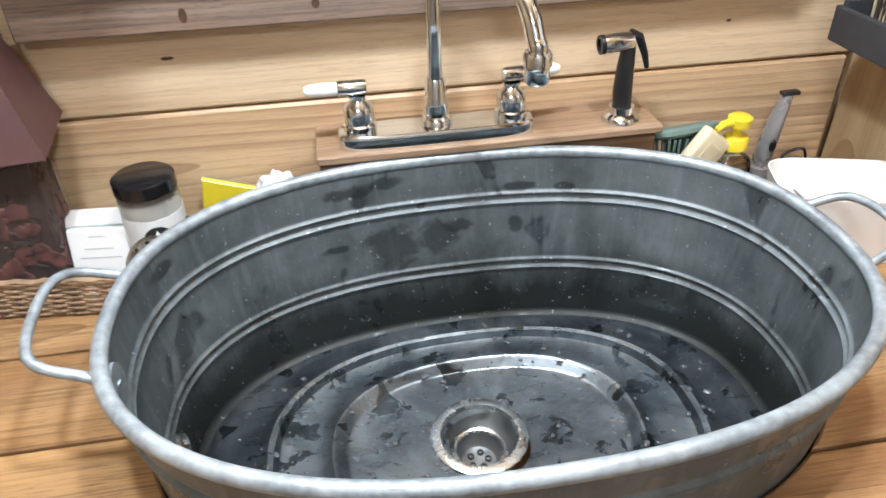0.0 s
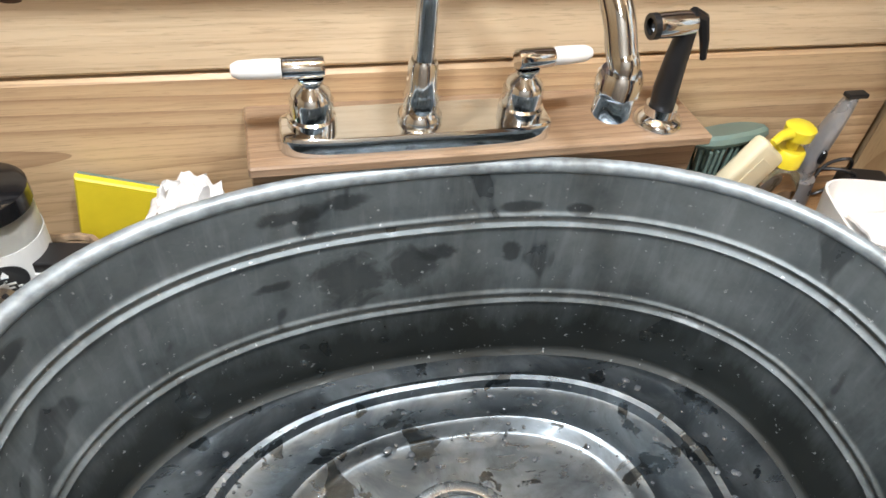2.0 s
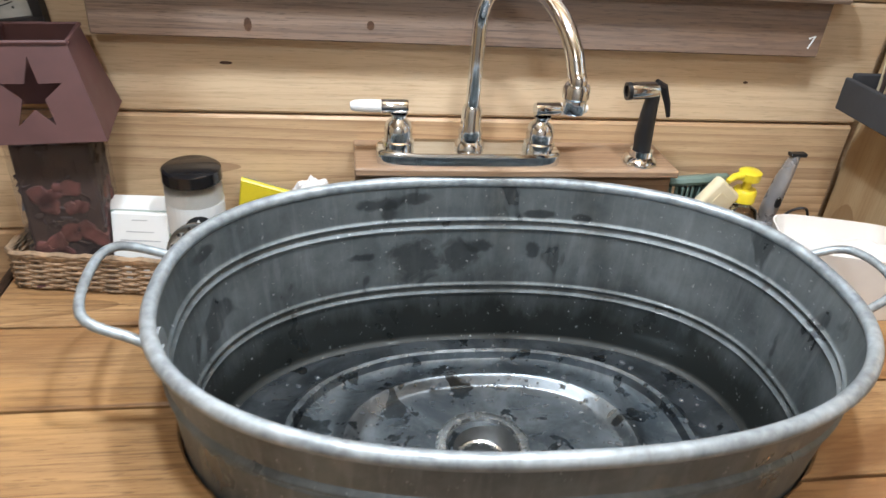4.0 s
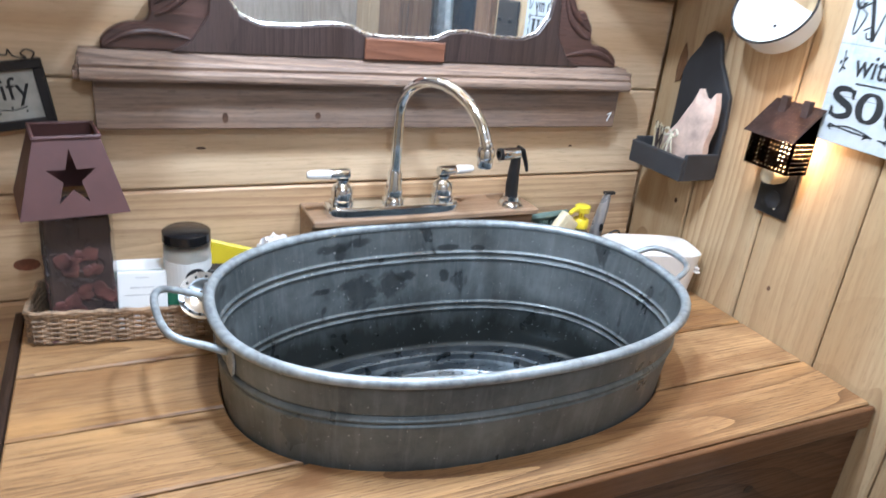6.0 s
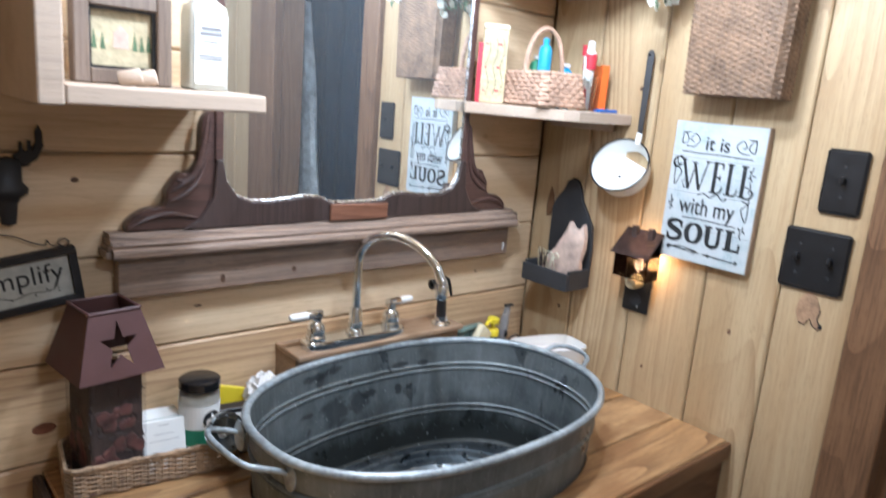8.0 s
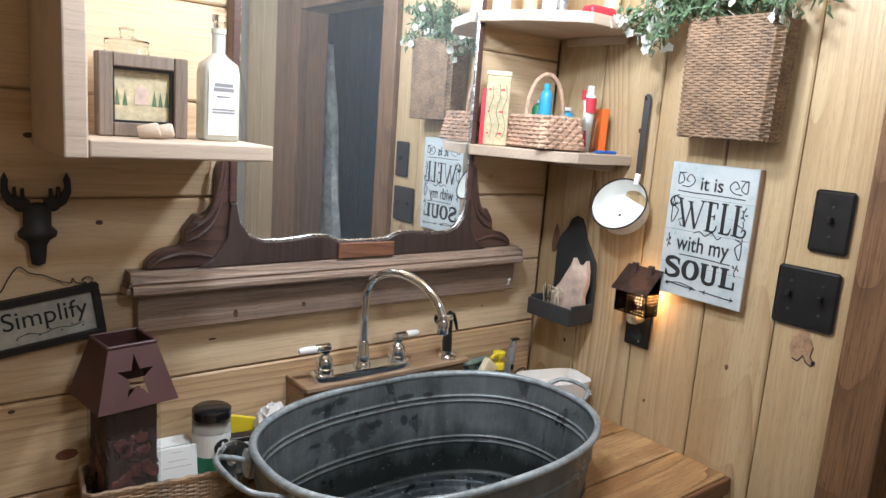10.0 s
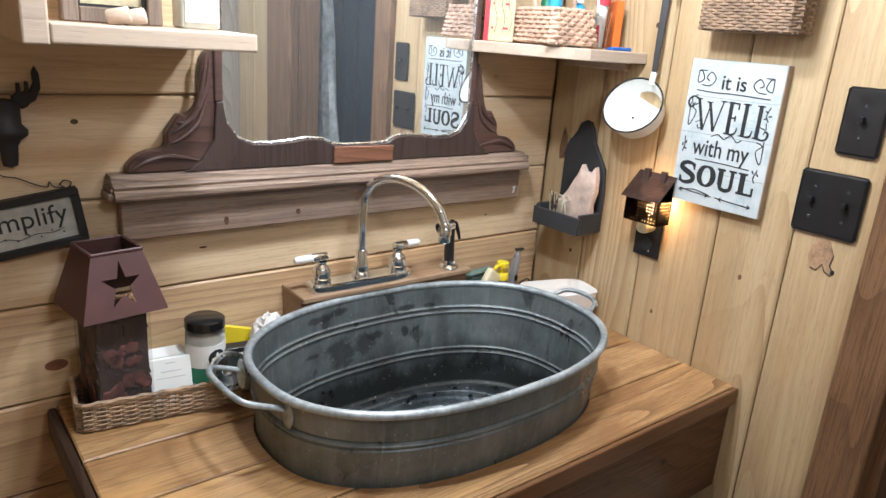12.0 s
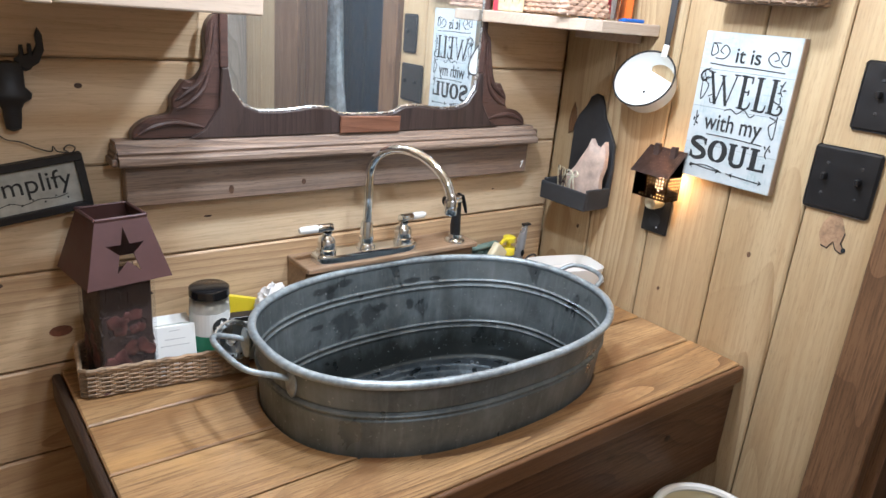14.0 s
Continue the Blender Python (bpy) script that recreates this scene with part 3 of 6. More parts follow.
part("grip", tube([(SX, SY, FZ + 0.018), (SX - 0.002, SY, FZ + 0.04), (SX - 0.002, SY, FZ + 0.075), (SX - 0.001, SY, FZ + 0.1), (SX - 0.004, SY, FZ + 0.112)], 0.012, 16, radii=[0.0125, 0.0130, 0.0112, 0.0095, 0.0085]), black_plastic, sprayer, smooth=True)
at_head = Matrix.Translation((SX - 0.003, SY, FZ + 0.108)) @ Matrix.Rotation(radians(86), 4, "Y")
part("spray_head", lathe([(0, -0.032), (0.0115, -0.032), (0.0122, -0.027), (0.0122, -0.005), (0.011, 0.006), (0, 0.008)], 20, at_head), chrome, sprayer, smooth=True)
part("nozzle_ring", lathe([(0.008, -0.038), (0.0122, -0.038), (0.0125, -0.0322), (0.008, -0.0322)], 20, at_head), black_plastic, sprayer)
part("trigger", tube([(SX - 0.001, SY, FZ + 0.117), (SX + 0.012, SY, FZ + 0.112), (SX + 0.022, SY, FZ + 0.090), (SX + 0.028, SY, FZ + 0.070)], 0.005, 8, radii=[0.007, 0.0062, 0.0048, 0.0032]), black_plastic, sprayer, smooth=True)

# dresser mirror ---------------------------------------------------------------------
UP = Matrix(((1, 0, 0, 0), (0, 0, -1, 0), (0, 1, 0, 0), (0, 0, 0, 1)))  # outline x, y -> x, z; thickness -> -y


def upright(outline, y, depth, bevel=0.0):
    """An outline in x, z standing at y with its thickness towards the room."""
    return prism(outline, depth, bevel, Matrix.Translation((0, y, 0)) @ UP)


mirror = thing("dresser_mirror", "antique dark wood dresser mirror standing on a weathered ledge", "mirror")
part("ledge_board", slab(-0.490, 0.510, -0.032, -0.002, 1.159, 1.2395, 0.002), wood_mantle, mirror, "grey weathered board under the ledge")
ledge_profile = [(0.0, 1.240), (0.058, 1.240), (0.060, 1.244), (0.060, 1.252), (0.056, 1.256), (0.050, 1.258), (0.052, 1.263), (0.048, 1.269), (0.040, 1.271), (0.038, 1.277), (0.033, 1.282), (0.0, 1.282)]
part("ledge", prism([(-y, z) for y, z in ledge_profile], 1.018, 0, Matrix(((0, 0, 1, -0.505), (1, 0, 0, -0.002), (0, 1, 0, 0), (0, 0, 0, 1)))), wood_mantle, mirror, "moulded grey-brown ledge")
for x, sg in ((-0.505, -1), (0.513, 1)):
    for z0, z1, reach in ((1.2402, 1.254, 0.010), (1.2545, 1.2625, 0.006), (1.263, 1.2755, 0.003)):
        part("ledge_return", slab(*sorted((x + sg * 0.0004, x + sg * reach)), -0.052, -0.004, z0, z1, 0.0022, 2), wood_mantle, mirror)


def scroll(sgn):
    """Carved side bracket of the mirror; sgn -1 is the left one."""
    line = curve_points([(-0.474, 1.284, 0), (-0.473, 1.297, 0), (-0.460, 1.311, 0), (-0.438, 1.322, 0), (-0.412, 1.326, 0), (-0.403, 1.338, 0), (-0.402, 1.356, 0), (-0.391, 1.373, 0), (-0.379, 1.388, 0), (-0.366, 1.387, 0), (-0.350, 1.398, 0), (-0.338, 1.424, 0), (-0.338, 1.458, 0), (-0.334, 1.488, 0), (-0.320, 1.506, 0), (-0.306, 1.508, 0)], 4)
    pts = [(-0.306, 1.2825), (-0.474, 1.2825)] + [(p.x, p.y) for p in line]
    return pts if sgn < 0 else [(0.014 - x, z) for x, z in pts][::-1]


left_side, right_side = scroll(-1), scroll(1)[::-1]
for sgn in (-1, 1):
    for k, ridge in enumerate(([(-0.470, 1.287), (-0.44, 1.305), (-0.40, 1.312), (-0.345, 1.302)], [(-0.396, 1.336), (-0.372, 1.348), (-0.342, 1.378), (-0.322, 1.44)], [(-0.396, 1.352), (-0.376, 1.366), (-0.350, 1.388), (-0.329, 1.432), (-0.320, 1.49)], [(-0.384, 1.374), (-0.366, 1.376), (-0.345, 1.402), (-0.333, 1.45), (-0.327, 1.495)])):
        pts = [(x if sgn < 0 else 0.014 - x, -0.0292, z) for x, z in ridge]
        line = curve_points(pts, 6)
        part("carved_ridge", tube(line, 0.004, 8, radii=[0.0015 + 0.0042 * math.sin(math.pi * (q + 0.5) / len(line)) for q in range(len(line))]), wood_mahogany, mirror, smooth=True)
part("side_scroll", upright(left_side, -0.003, 0.026, 0.003), wood_mahogany, mirror)
part("side_scroll", upright(right_side[::-1], -0.003, 0.026, 0.003), wood_mahogany, mirror)
inner_edge = [(-0.300, 1.412), (-0.292, 1.372), (-0.270, 1.342), (-0.240, 1.330), (-0.200, 1.329), (-0.162, 1.332), (-0.120, 1.337), (-0.085, 1.334), (-0.060, 1.322), (-0.03, 1.3195)]
edge = inner_edge + [(0.014 - x, z) for x, z in inner_edge[::-1]]
rail = [(-0.375, 1.2825), (-0.345, 1.300), (-0.318, 1.340), (-0.312, 1.412)] + edge + [(0.326, 1.412), (0.332, 1.340), (0.359, 1.300), (0.389, 1.2825)]
part("lower_rail", upright(rail, -0.0295, 0.010, 0.002), wood_rail, mirror, "dark scalloped mirror frame rail")
part("inlay", upright([(-0.062, 1.283), (-0.062, 1.319), (0.09, 1.317), (0.09, 1.283)], -0.0398, 0.006, 0.002), wood_panel, mirror, "reddish plain wood inlay block")
for x in (-0.306, 0.320):
    part("post", slab(x - 0.008, x + 0.008, -0.036, -0.003, 1.4125, 2.03, 0.003, 2), wood_mahogany, mirror)
part("top_rail", slab(-0.314, 0.328, -0.036, -0.003, 2.0305, 2.08, 0.006, 2), wood_mahogany, mirror)
pane = part("mirror_glass", slab(-0.31, 0.324, -0.0290, -0.0285, 1.30, 2.03), mirror_glass, mirror, "old silvered mirror glass")
hang = Matrix.Translation((0.007, -0.0288, 1.45))
pane.matrix_basis = hang @ Matrix.Rotation(math.radians(-0.16), 4, "Z") @ Matrix.Rotation(math.radians(-0.14), 4, "X") @ hang.inverted()
part("glass_bead", tube([(-0.298, -0.031, 2.02)] + [(x, -0.031, z + 0.002) for x, z in edge] + [(0.312, -0.031, 2.02)], 0.0028, 8), steel, mirror, smooth=True)

# more materials -----------------------------------------------------------------
enamel = plain("white_enamel", (0.80, 0.81, 0.78), 0.36, 0, 0.04, 20.0, 0.02)


def worn_paint(name):
    """White paint rubbed thin in fine cross-hatched blue-grey patches."""
    n = Nodes(name)
    v = n.coords()
    patch = n.span(n.noise(v, 16.0, 3.0, 0.6), 0.47, 0.62)
    hatch = n.math("MAXIMUM", n.noise(n.coords((1, 1, 14)), 40.0, 3.0), n.noise(n.coords((1, 14, 1)), 40.0, 3.0))
    base = n.mix(n.noise(v, 90.0, 3.0), (0.46, 0.50, 0.51), (0.54, 0.58, 0.59))
    base = n.mix(n.math("MULTIPLY", patch, n.span(hatch, 0.52, 0.64, 0.15, 0.8)), base, (0.30, 0.40, 0.42))
    specks = n.span(n.noise(v, 260.0, 2.0), 0.70, 0.75)
    base = n.mix(n.math("MULTIPLY", specks, 0.5), base, (0.22, 0.20, 0.18))
    n.bump(hatch, 0.3, 0.0008)
    return n.done(base, 0.7)


sign_white = worn_paint("distressed_white_paint")
sign_side = plain("sign_edge_wood", (0.34, 0.25, 0.18), 0.7)
ink = plain("black_ink", (0.016, 0.017, 0.018), 0.7, 0, 0.4, 200.0)
wicker_grey = plain("seagrass_wicker", (0.30, 0.205, 0.125), 0.7, 0, 0.55, 120.0, 0.6)
wicker_brown = plain("brown_wicker", (0.22, 0.14, 0.085), 0.65, 0, 0.45, 120.0, 0.6)
wicker_red = plain("pale_willow", (0.46, 0.30, 0.21), 0.6, 0, 0.35, 120.0, 0.5)
paper = plain("white_paper", (0.78, 0.79, 0.77), 0.7, 0, 0.03)
cream = plain("cream_soap", (0.70, 0.62, 0.42), 0.55, 0, 0.06)
yellow = plain("yellow_plastic", (0.75, 0.60, 0.03), 0.35, 0, 0.06)
green = plain("pale_green_plastic", (0.14, 0.20, 0.17), 0.5, 0, 0.2)
green_label = plain("green_label", (0.04, 0.25, 0.14), 0.5)
orange = plain("orange_card", (0.72, 0.14, 0.02), 0.4)
blue = plain("blue_plastic", (0.02, 0.12, 0.45), 0.35)
light_blue = plain("light_blue_plastic", (0.04, 0.32, 0.55), 0.35)
red = plain("red_print", (0.55, 0.04, 0.06), 0.4)
pink = plain("faded_pink_paint", (0.56, 0.42, 0.34), 0.7, 0, 0.35, 40.0, 0.3)
charcoal = plain("charcoal_paint", (0.03, 0.03, 0.032), 0.7, 0, 0.3, 50.0, 0.3)
tin = plain("dark_punched_tin", (0.105, 0.070, 0.060), 0.45, 0.5, 0.4, 60.0, 0.3)
towel = plain("white_towel", (0.74, 0.72, 0.70), 0.9, 0, 0.08, 300.0, 0.9)
petals = plain("white_petals", (0.75, 0.76, 0.68), 0.7)
leaf_green = plain("dusty_green_leaves", (0.10, 0.16, 0.08), 0.6, 0, 0.4)
dried = plain("dried_petals", (0.11, 0.036, 0.03), 0.7, 0, 0.75, 40.0, 0.6)
dried_dark = plain("dried_leaves", (0.035, 0.018, 0.014), 0.7, 0, 0.5, 40.0, 0.6)
grey_plastic = plain("grey_metal_plastic", (0.40, 0.40, 0.41), 0.3, 0.6)
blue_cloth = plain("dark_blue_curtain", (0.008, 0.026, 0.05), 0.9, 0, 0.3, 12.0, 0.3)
pale_cloth = plain("patterned_pale_cloth", (0.66, 0.70, 0.72), 0.9, 0, 0.45, 30.0, 0.3)
gold = plain("ochre_wood_star", (0.45, 0.22, 0.06), 0.6)
tan_print = plain("tan_print", (0.50, 0.42, 0.26), 0.6, 0, 0.3, 90.0)


def clear(name, tint, rough=0.03, ior=1.45):
    n = Nodes(name)
    n.done(tint, rough, 0, Transmission_Weight=1.0, IOR=ior)
    return n.mat


glass = clear("clear_glass", (0.95, 0.97, 0.96))
thin_glass = plain("dusty_thin_glass", (0.22, 0.20, 0.19), 0.06, 0, 0.2, 60.0, 0.0, Alpha=0.05)
frosted = clear("frosted_plastic", (0.90, 0.90, 0.86), 0.35)
bulb_glow = Nodes("night_light_glow")
bulb_glow.done((1, 0.6, 0.3), 0.4, 0, Emission_Color=(1.0, 0.60, 0.32), Emission_Strength=9.0)
bulb_glow = bulb_glow.mat

FACE_X = Matrix(((0, 0, -1, 0), (-1, 0, 0, 0), (0, 1, 0, 0), (0, 0, 0, 1)))  # drawn upright on the side wall


def lettering(body, size, m, mat, parent, width=None, bold=0.0, name="lettering", shear=0.0):
    cu = bpy.data.curves.new("words", "FONT")
    cu.body, cu.size, cu.extrude, cu.offset, cu.align_x, cu.shear = body, size, 0.0004, bold, "CENTER", shear
    tmp = new("words", cu)
    bpy.context.view_layer.update()
    me = bpy.data.meshes.new_from_object(tmp.evaluated_get(bpy.context.evaluated_depsgraph_get()))
    bpy.data.objects.remove(tmp)
    if width:
        xs = [v.co.x for v in me.vertices]
        me.transform(Matrix.Diagonal((width / (max(xs) - min(xs)), 1, 1, 1)))
    me.transform(m)
    me.materials.clear()
    me.materials.append(mat)
    ob = new(name, me)
    ob.parent = parent
    return ob


def stroke(points, r, m, flat=0.4):
    """A painted or wire line on an upright plane."""
    return moved(tube(curve_points([(x, y, 0) for x, y in points], 6), r, 6), m)


def weave(path, rows, z0, dz, r, stake, amp, taper=None, over=1):
    """Strands woven in and out of upright stakes round a closed path of (x, y)."""
    n = len(path)
    bms = []
    cx, cy = sum(p[0] for p in path) / n, sum(p[1] for p in path) / n
    for j in range(rows):
        pts = []
        f = taper(j / max(1, rows - 1)) if taper else 1.0
        for i, (x, y) in enumerate(path):
            a, b = path[i - 1], path[(i + 1) % n]
            nx, ny = b[1] - a[1], a[0] - b[0]
            l = math.hypot(nx, ny) or 1
            s = amp * (1 if (i // over + j) % 2 else -1)
            pts.append((cx + (x - cx) * f + nx / l * s, cy + (y - cy) * f + ny / l * s, z0 + dz * j + random.uniform(-0.12, 0.12) * r))
        bms.append(tube(pts, r, 6, True))
    for i in range(0, n, 1):
        x, y = path[i]
        f0, f1 = (taper(0), taper(1)) if taper else (1, 1)
        bms.append(tube([(cx + (x - cx) * f0, cy + (y - cy) * f0, z0 - r), (cx + (x - cx) * f1, cy + (y - cy) * f1, z0 + dz * (rows - 1) + r)], stake, 5))
    return joined(*bms)


def round_rect(w, d, step, corner=0.012):
    """Points round a rectangle with rounded corners, an even count."""
    pts = []
    segs = [((-w / 2 + corner, -d / 2), (w / 2 - corner, -d / 2)), ((w / 2, -d / 2 + corner), (w / 2, d / 2 - corner)), ((w / 2 - corner, d / 2), (-w / 2 + corner, d / 2)), ((-w / 2, d / 2 - corner), (-w / 2, -d / 2 + corner))]
    for (ax, ay), (bx, by) in segs:
        n = max(1, round(math.hypot(bx - ax, by - ay) / step))
        pts += [(ax + (bx - ax) * k / n, ay + (by - ay) * k / n) for k in range(n + 1)]
    return pts if len(pts) % 2 == 0 else pts[:-1]


# moulded shelf box on the back wall ------------------------------------------------
shelf_box = thing("wall_shelf", "greyed wooden wall shelf box holding a framed picture and bottle", "shelf")
part("side_panel", slab(-0.655, -0.622, -0.281, -0.002, 1.514, 2.05, 0.003, 2), wood_shelf, shelf_box)
part("shelf_board", slab(-0.6215, -0.336, -0.281, -0.042, 1.516, 1.543, 0.003, 2), wood_shelf, shelf_box)
part("shelf_back_strip", slab(-0.6215, -0.337, -0.0415, -0.002, 1.516, 1.543, 0.002), wood_shelf, shelf_box)

pic = thing("picture_frame", "brown wooden framed print of a house among trees", "picture", at=(-0.517, -0.15, 1.544))
W2, H2, BR = 0.070, 0.132, 0.022
for a in ((-W2, -W2 + BR, 0, H2), (W2 - BR, W2, 0, H2)):
    part("frame_stile", slab(a[0], a[1], -0.03, 0.0, a[2], a[3], 0.002), wood_frame, pic)
for a in ((0.0, BR), (H2 - BR, H2)):
    part("frame_rail", slab(-W2 + BR + 0.0005, W2 - BR - 0.0005, -0.029, -0.001, a[0], a[1], 0.002), wood_frame, pic)
for a in ((-W2 + BR, -W2 + BR + 0.004, BR, H2 - BR), (W2 - BR - 0.004, W2 - BR, BR, H2 - BR), (-W2 + BR + 0.004, W2 - BR - 0.004, BR, BR + 0.004), (-W2 + BR + 0.004, W2 - BR - 0.004, H2 - BR - 0.004, H2 - BR)):
    part("frame_lip", slab(a[0], a[1], -0.022, -0.0125, a[2], a[3]), black_plastic, pic, "dark inner lip")
part("print", slab(-W2 + BR, W2 - BR, -0.012, -0.010, BR, H2 - BR), tan_print, pic, "faded tan print")
house = [(-0.011, 0.052), (0.011, 0.052), (0.011, 0.074), (0.0, 0.086), (-0.011, 0.074)]
part("printed_house", upright(house, -0.0122, 0.0006), pink, pic)
for k, x in enumerate((-0.038, -0.026, 0.020, 0.030, 0.040)):
    part("printed_tree", upright([(x - 0.004, 0.05), (x + 0.004, 0.05), (x, 0.078 - 0.004 * (k % 2))], -0.0122, 0.0006), leaf_green, pic)

vase = thing("clear_jar", "clear glass storage jar behind the framed print", "jar", at=(-0.520, -0.085, 1.544))
part("jar_body", lathe([(0, 0), (0.040, 0), (0.044, 0.005), (0.044, 0.125), (0.034, 0.142), (0.034, 0.150), (0.0315, 0.150), (0.0315, 0.142), (0.041, 0.124), (0.041, 0.006), (0, 0.006)], 32), glass, vase, smooth=True)
part("jar_lid", lathe([(0, 0.1505), (0.036, 0.1505), (0.036, 0.158), (0.012, 0.164), (0.010, 0.172), (0.013, 0.178), (0, 0.182)], 28), glass, vase, smooth=True)

cork = thing("wood_spool", "small pale wooden log slice spool lying on its side", "ornament", at=(-0.508, -0.215, 1.5555))
for k, x in enumerate((-0.012, 0.012)):
    part("log", lathe([(0, -0.016), (0.010, -0.016), (0.0118, -0.013), (0.0118, 0.014), (0.010, 0.016), (0.006, 0.0165), (0.005, 0.0145), (0, 0.0145)], 16, Matrix.Translation((x * 1.0, 0.008 * k, 0)) @ Matrix.Rotation(radians(75), 4, "Y") @ Matrix.Rotation(radians(20), 4, "X")), wood_shelf, cork, smooth=True)

milky_glass = plain("milky_glass", (0.70, 0.71, 0.63), 0.12, 0, 0.06, 30.0, 0.0, Transmission_Weight=0.45)
bottle = thing("glass_bottle", "square clear glass bottle with a white label and stopper", "bottle", at=(-0.392, -0.17, 1.544))
bm = bmesh.new()
prev = None
for hw, z in ((0.029, 0), (0.032, 0.003), (0.032, 0.115), (0.029, 0.130), (0.018, 0.142), (0.0115, 0.148), (0.0115, 0.180), (0.013, 0.181), (0.013, 0.190), (0.0105, 0.190)):
    pw = 7.0 if hw > 0.02 else 2.0
    ring = [bm.verts.new((x, y * 0.8, z)) for x, y in oval(hw, hw, 32, pw)]
    if prev:
        for k in range(32):
            bm.faces.new((prev[k], prev[(k + 1) % 32], ring[(k + 1) % 32], ring[k]))
    else:
        bm.faces.new(ring[::-1])
    prev = ring
bm.faces.new(prev)
bmesh.ops.recalc_face_normals(bm, faces=bm.faces[:])
part("bottle_body", bm, milky_glass, bottle, smooth=True)
part("label", slab(-0.026, 0.026, -0.0275, -0.0265, 0.010, 0.118, 0.0), paper, bottle, "white printed label")
for k, (w, z) in enumerate(((0.016, 0.092), (0.018, 0.084), (0.012, 0.074), (0.02, 0.052), (0.02, 0.047))):
    part("print_bar", slab(-w, w, -0.0281, -0.0276, z, z + 0.003 + 0.003 * (k < 2)), grey_plastic, bottle)
part("stopper", lathe([(0, 0.1905), (0.009, 0.1905), (0.009, 0.2), (0.012, 0.202), (0.012, 0.212), (0, 0.213)], 16), glass, bottle, smooth=True)

# corner shelves ---------------------------------------------------------------------
def corner_shelf(z, label):
    ob = thing("corner_shelf", label, "shelf", "corner shelves")
    line = [(XW - 0.002, -0.001), (0.331, -0.001), (0.331, -0.036), (0.305, -0.0365), (0.300, -0.05), (0.342, -0.165), (0.408, -0.262), (0.44, -0.282), (XW - 0.002, -0.285)]
    part("board", prism(line[::-1], 0.026, 0.002, Matrix.Translation((0, 0, z))), wood_shelf, ob)
    part("cleat", slab(XW - 0.02, XW - 0.002, -0.24, -0.04, z - 0.02, z - 0.0005, 0.002), wood_shelf, ob)
    return ob


corner_shelf(1.530, "greyed wooden corner shelf crowded with toiletries")
corner_shelf(1.853, "higher greyed wooden corner shelf with jars and boxes")
ZS, ZU = 1.5565, 1.8795

hb = thing("handled_basket", "small pale willow basket with a hoop handle full of bottles", "basket", at=(0.446, -0.152, ZS + 0.005), rz=-10)
part("weave", weave(round_rect(0.130, 0.185, 0.0135), 8, 0.004, 0.0098, 0.0055, 0.003, 0.003, lambda u: 1.0 - 0.16 * u), wicker_red, hb, smooth=True)
part("bottom", slab(-0.06, 0.06, -0.087, 0.087, -0.001, 0.004), wicker_red, hb)
part("hoop_handle", tube(curve_points([(-0.052, 0, 0.05), (-0.054, 0, 0.10), (-0.036, 0, 0.155), (0, 0, 0.178), (0.036, 0, 0.155), (0.054, 0, 0.10), (0.052, 0, 0.05)], 5), 0.0058, 8), wicker_red, hb, smooth=True)


navy = plain("navy_plastic", (0.02, 0.03, 0.10), 0.35)
tan_pale = plain("pale_cream_plastic", (0.58, 0.54, 0.40), 0.45, 0, 0.15, 60.0)


def small_bottle(name, label, at, r, h, mat, cap, cap_mat, label_mat=None):
    ob = thing(name, label, "bottle", at=at)
    part("body", lathe([(0, 0), (r * 0.92, 0), (r, 0.004), (r, h * 0.78), (r * 0.85, h * 0.86), (r * 0.45, h * 0.9), (r * 0.45, h * 0.92), (0, h * 0.92)], 20), mat, ob, smooth=True)
    part("cap", lathe([(0, h * 0.921), (r * cap, h * 0.921), (r * cap, h * 0.99), (r * cap * 0.8, h), (0, h)], 16), cap_mat, ob, smooth=True)
    if label_mat:
        part("label", lathe([(r + 0.0002, h * 0.2), (r + 0.0008, h * 0.2), (r + 0.0008, h * 0.62), (r + 0.0002, h * 0.62)], 20), label_mat, ob)
    return ob


small_bottle("mouthwash_bottle", "navy blue plastic bottle with a white cap", (0.406, -0.028, ZS), 0.020, 0.128, navy, 0.7, porcelain, blue)
small_bottle("spray_bottle", "bright blue slender bottle standing behind the basket", (0.448, -0.150, ZS + 0.011), 0.016, 0.150, light_blue, 0.5, light_blue)
small_bottle("lotion_bottle", "green and white small bottle behind the basket", (0.470, -0.110, ZS + 0.011), 0.020, 0.112, green_label, 0.6, porcelain, paper)
small_bottle("medicine_bottle", "teal small bottle beside the shelf wall", (0.545, -0.135, ZS), 0.018, 0.11, light_blue, 0.7, porcelain)
glass_cup = thing("tumbler", "clear plastic cup holding toothbrushes and a toothpaste tube", "cup", at=(0.553, -0.202, ZS))
part("wall", lathe([(0.0, 0.0), (0.020, 0.0), (0.026, 0.085), (0.0245, 0.085), (0.019, 0.003), (0, 0.003)], 24), glass, glass_cup, smooth=True)
paste = thing("toothpaste_tube", "red and white toothpaste tube standing on its end", "toothpaste", at=(0.556, -0.200, ZS + 0.0035))
bm = bmesh.new()
prev = None
for a, b, z in ((0.017, 0.0015, 0.0), (0.0165, 0.006, 0.03), (0.016, 0.012, 0.09), (0.015, 0.014, 0.135), (0.008, 0.008, 0.142)):
    ring = [bm.verts.new((x, y, z)) for x, y in oval(a, b, 20, 2.0)]
    if prev:
        for k in range(20):
            bm.faces.new((prev[k], prev[(k + 1) % 20], ring[(k + 1) % 20], ring[k]))
    prev = ring
part("tube_body", bm, paper, paste, smooth=True)
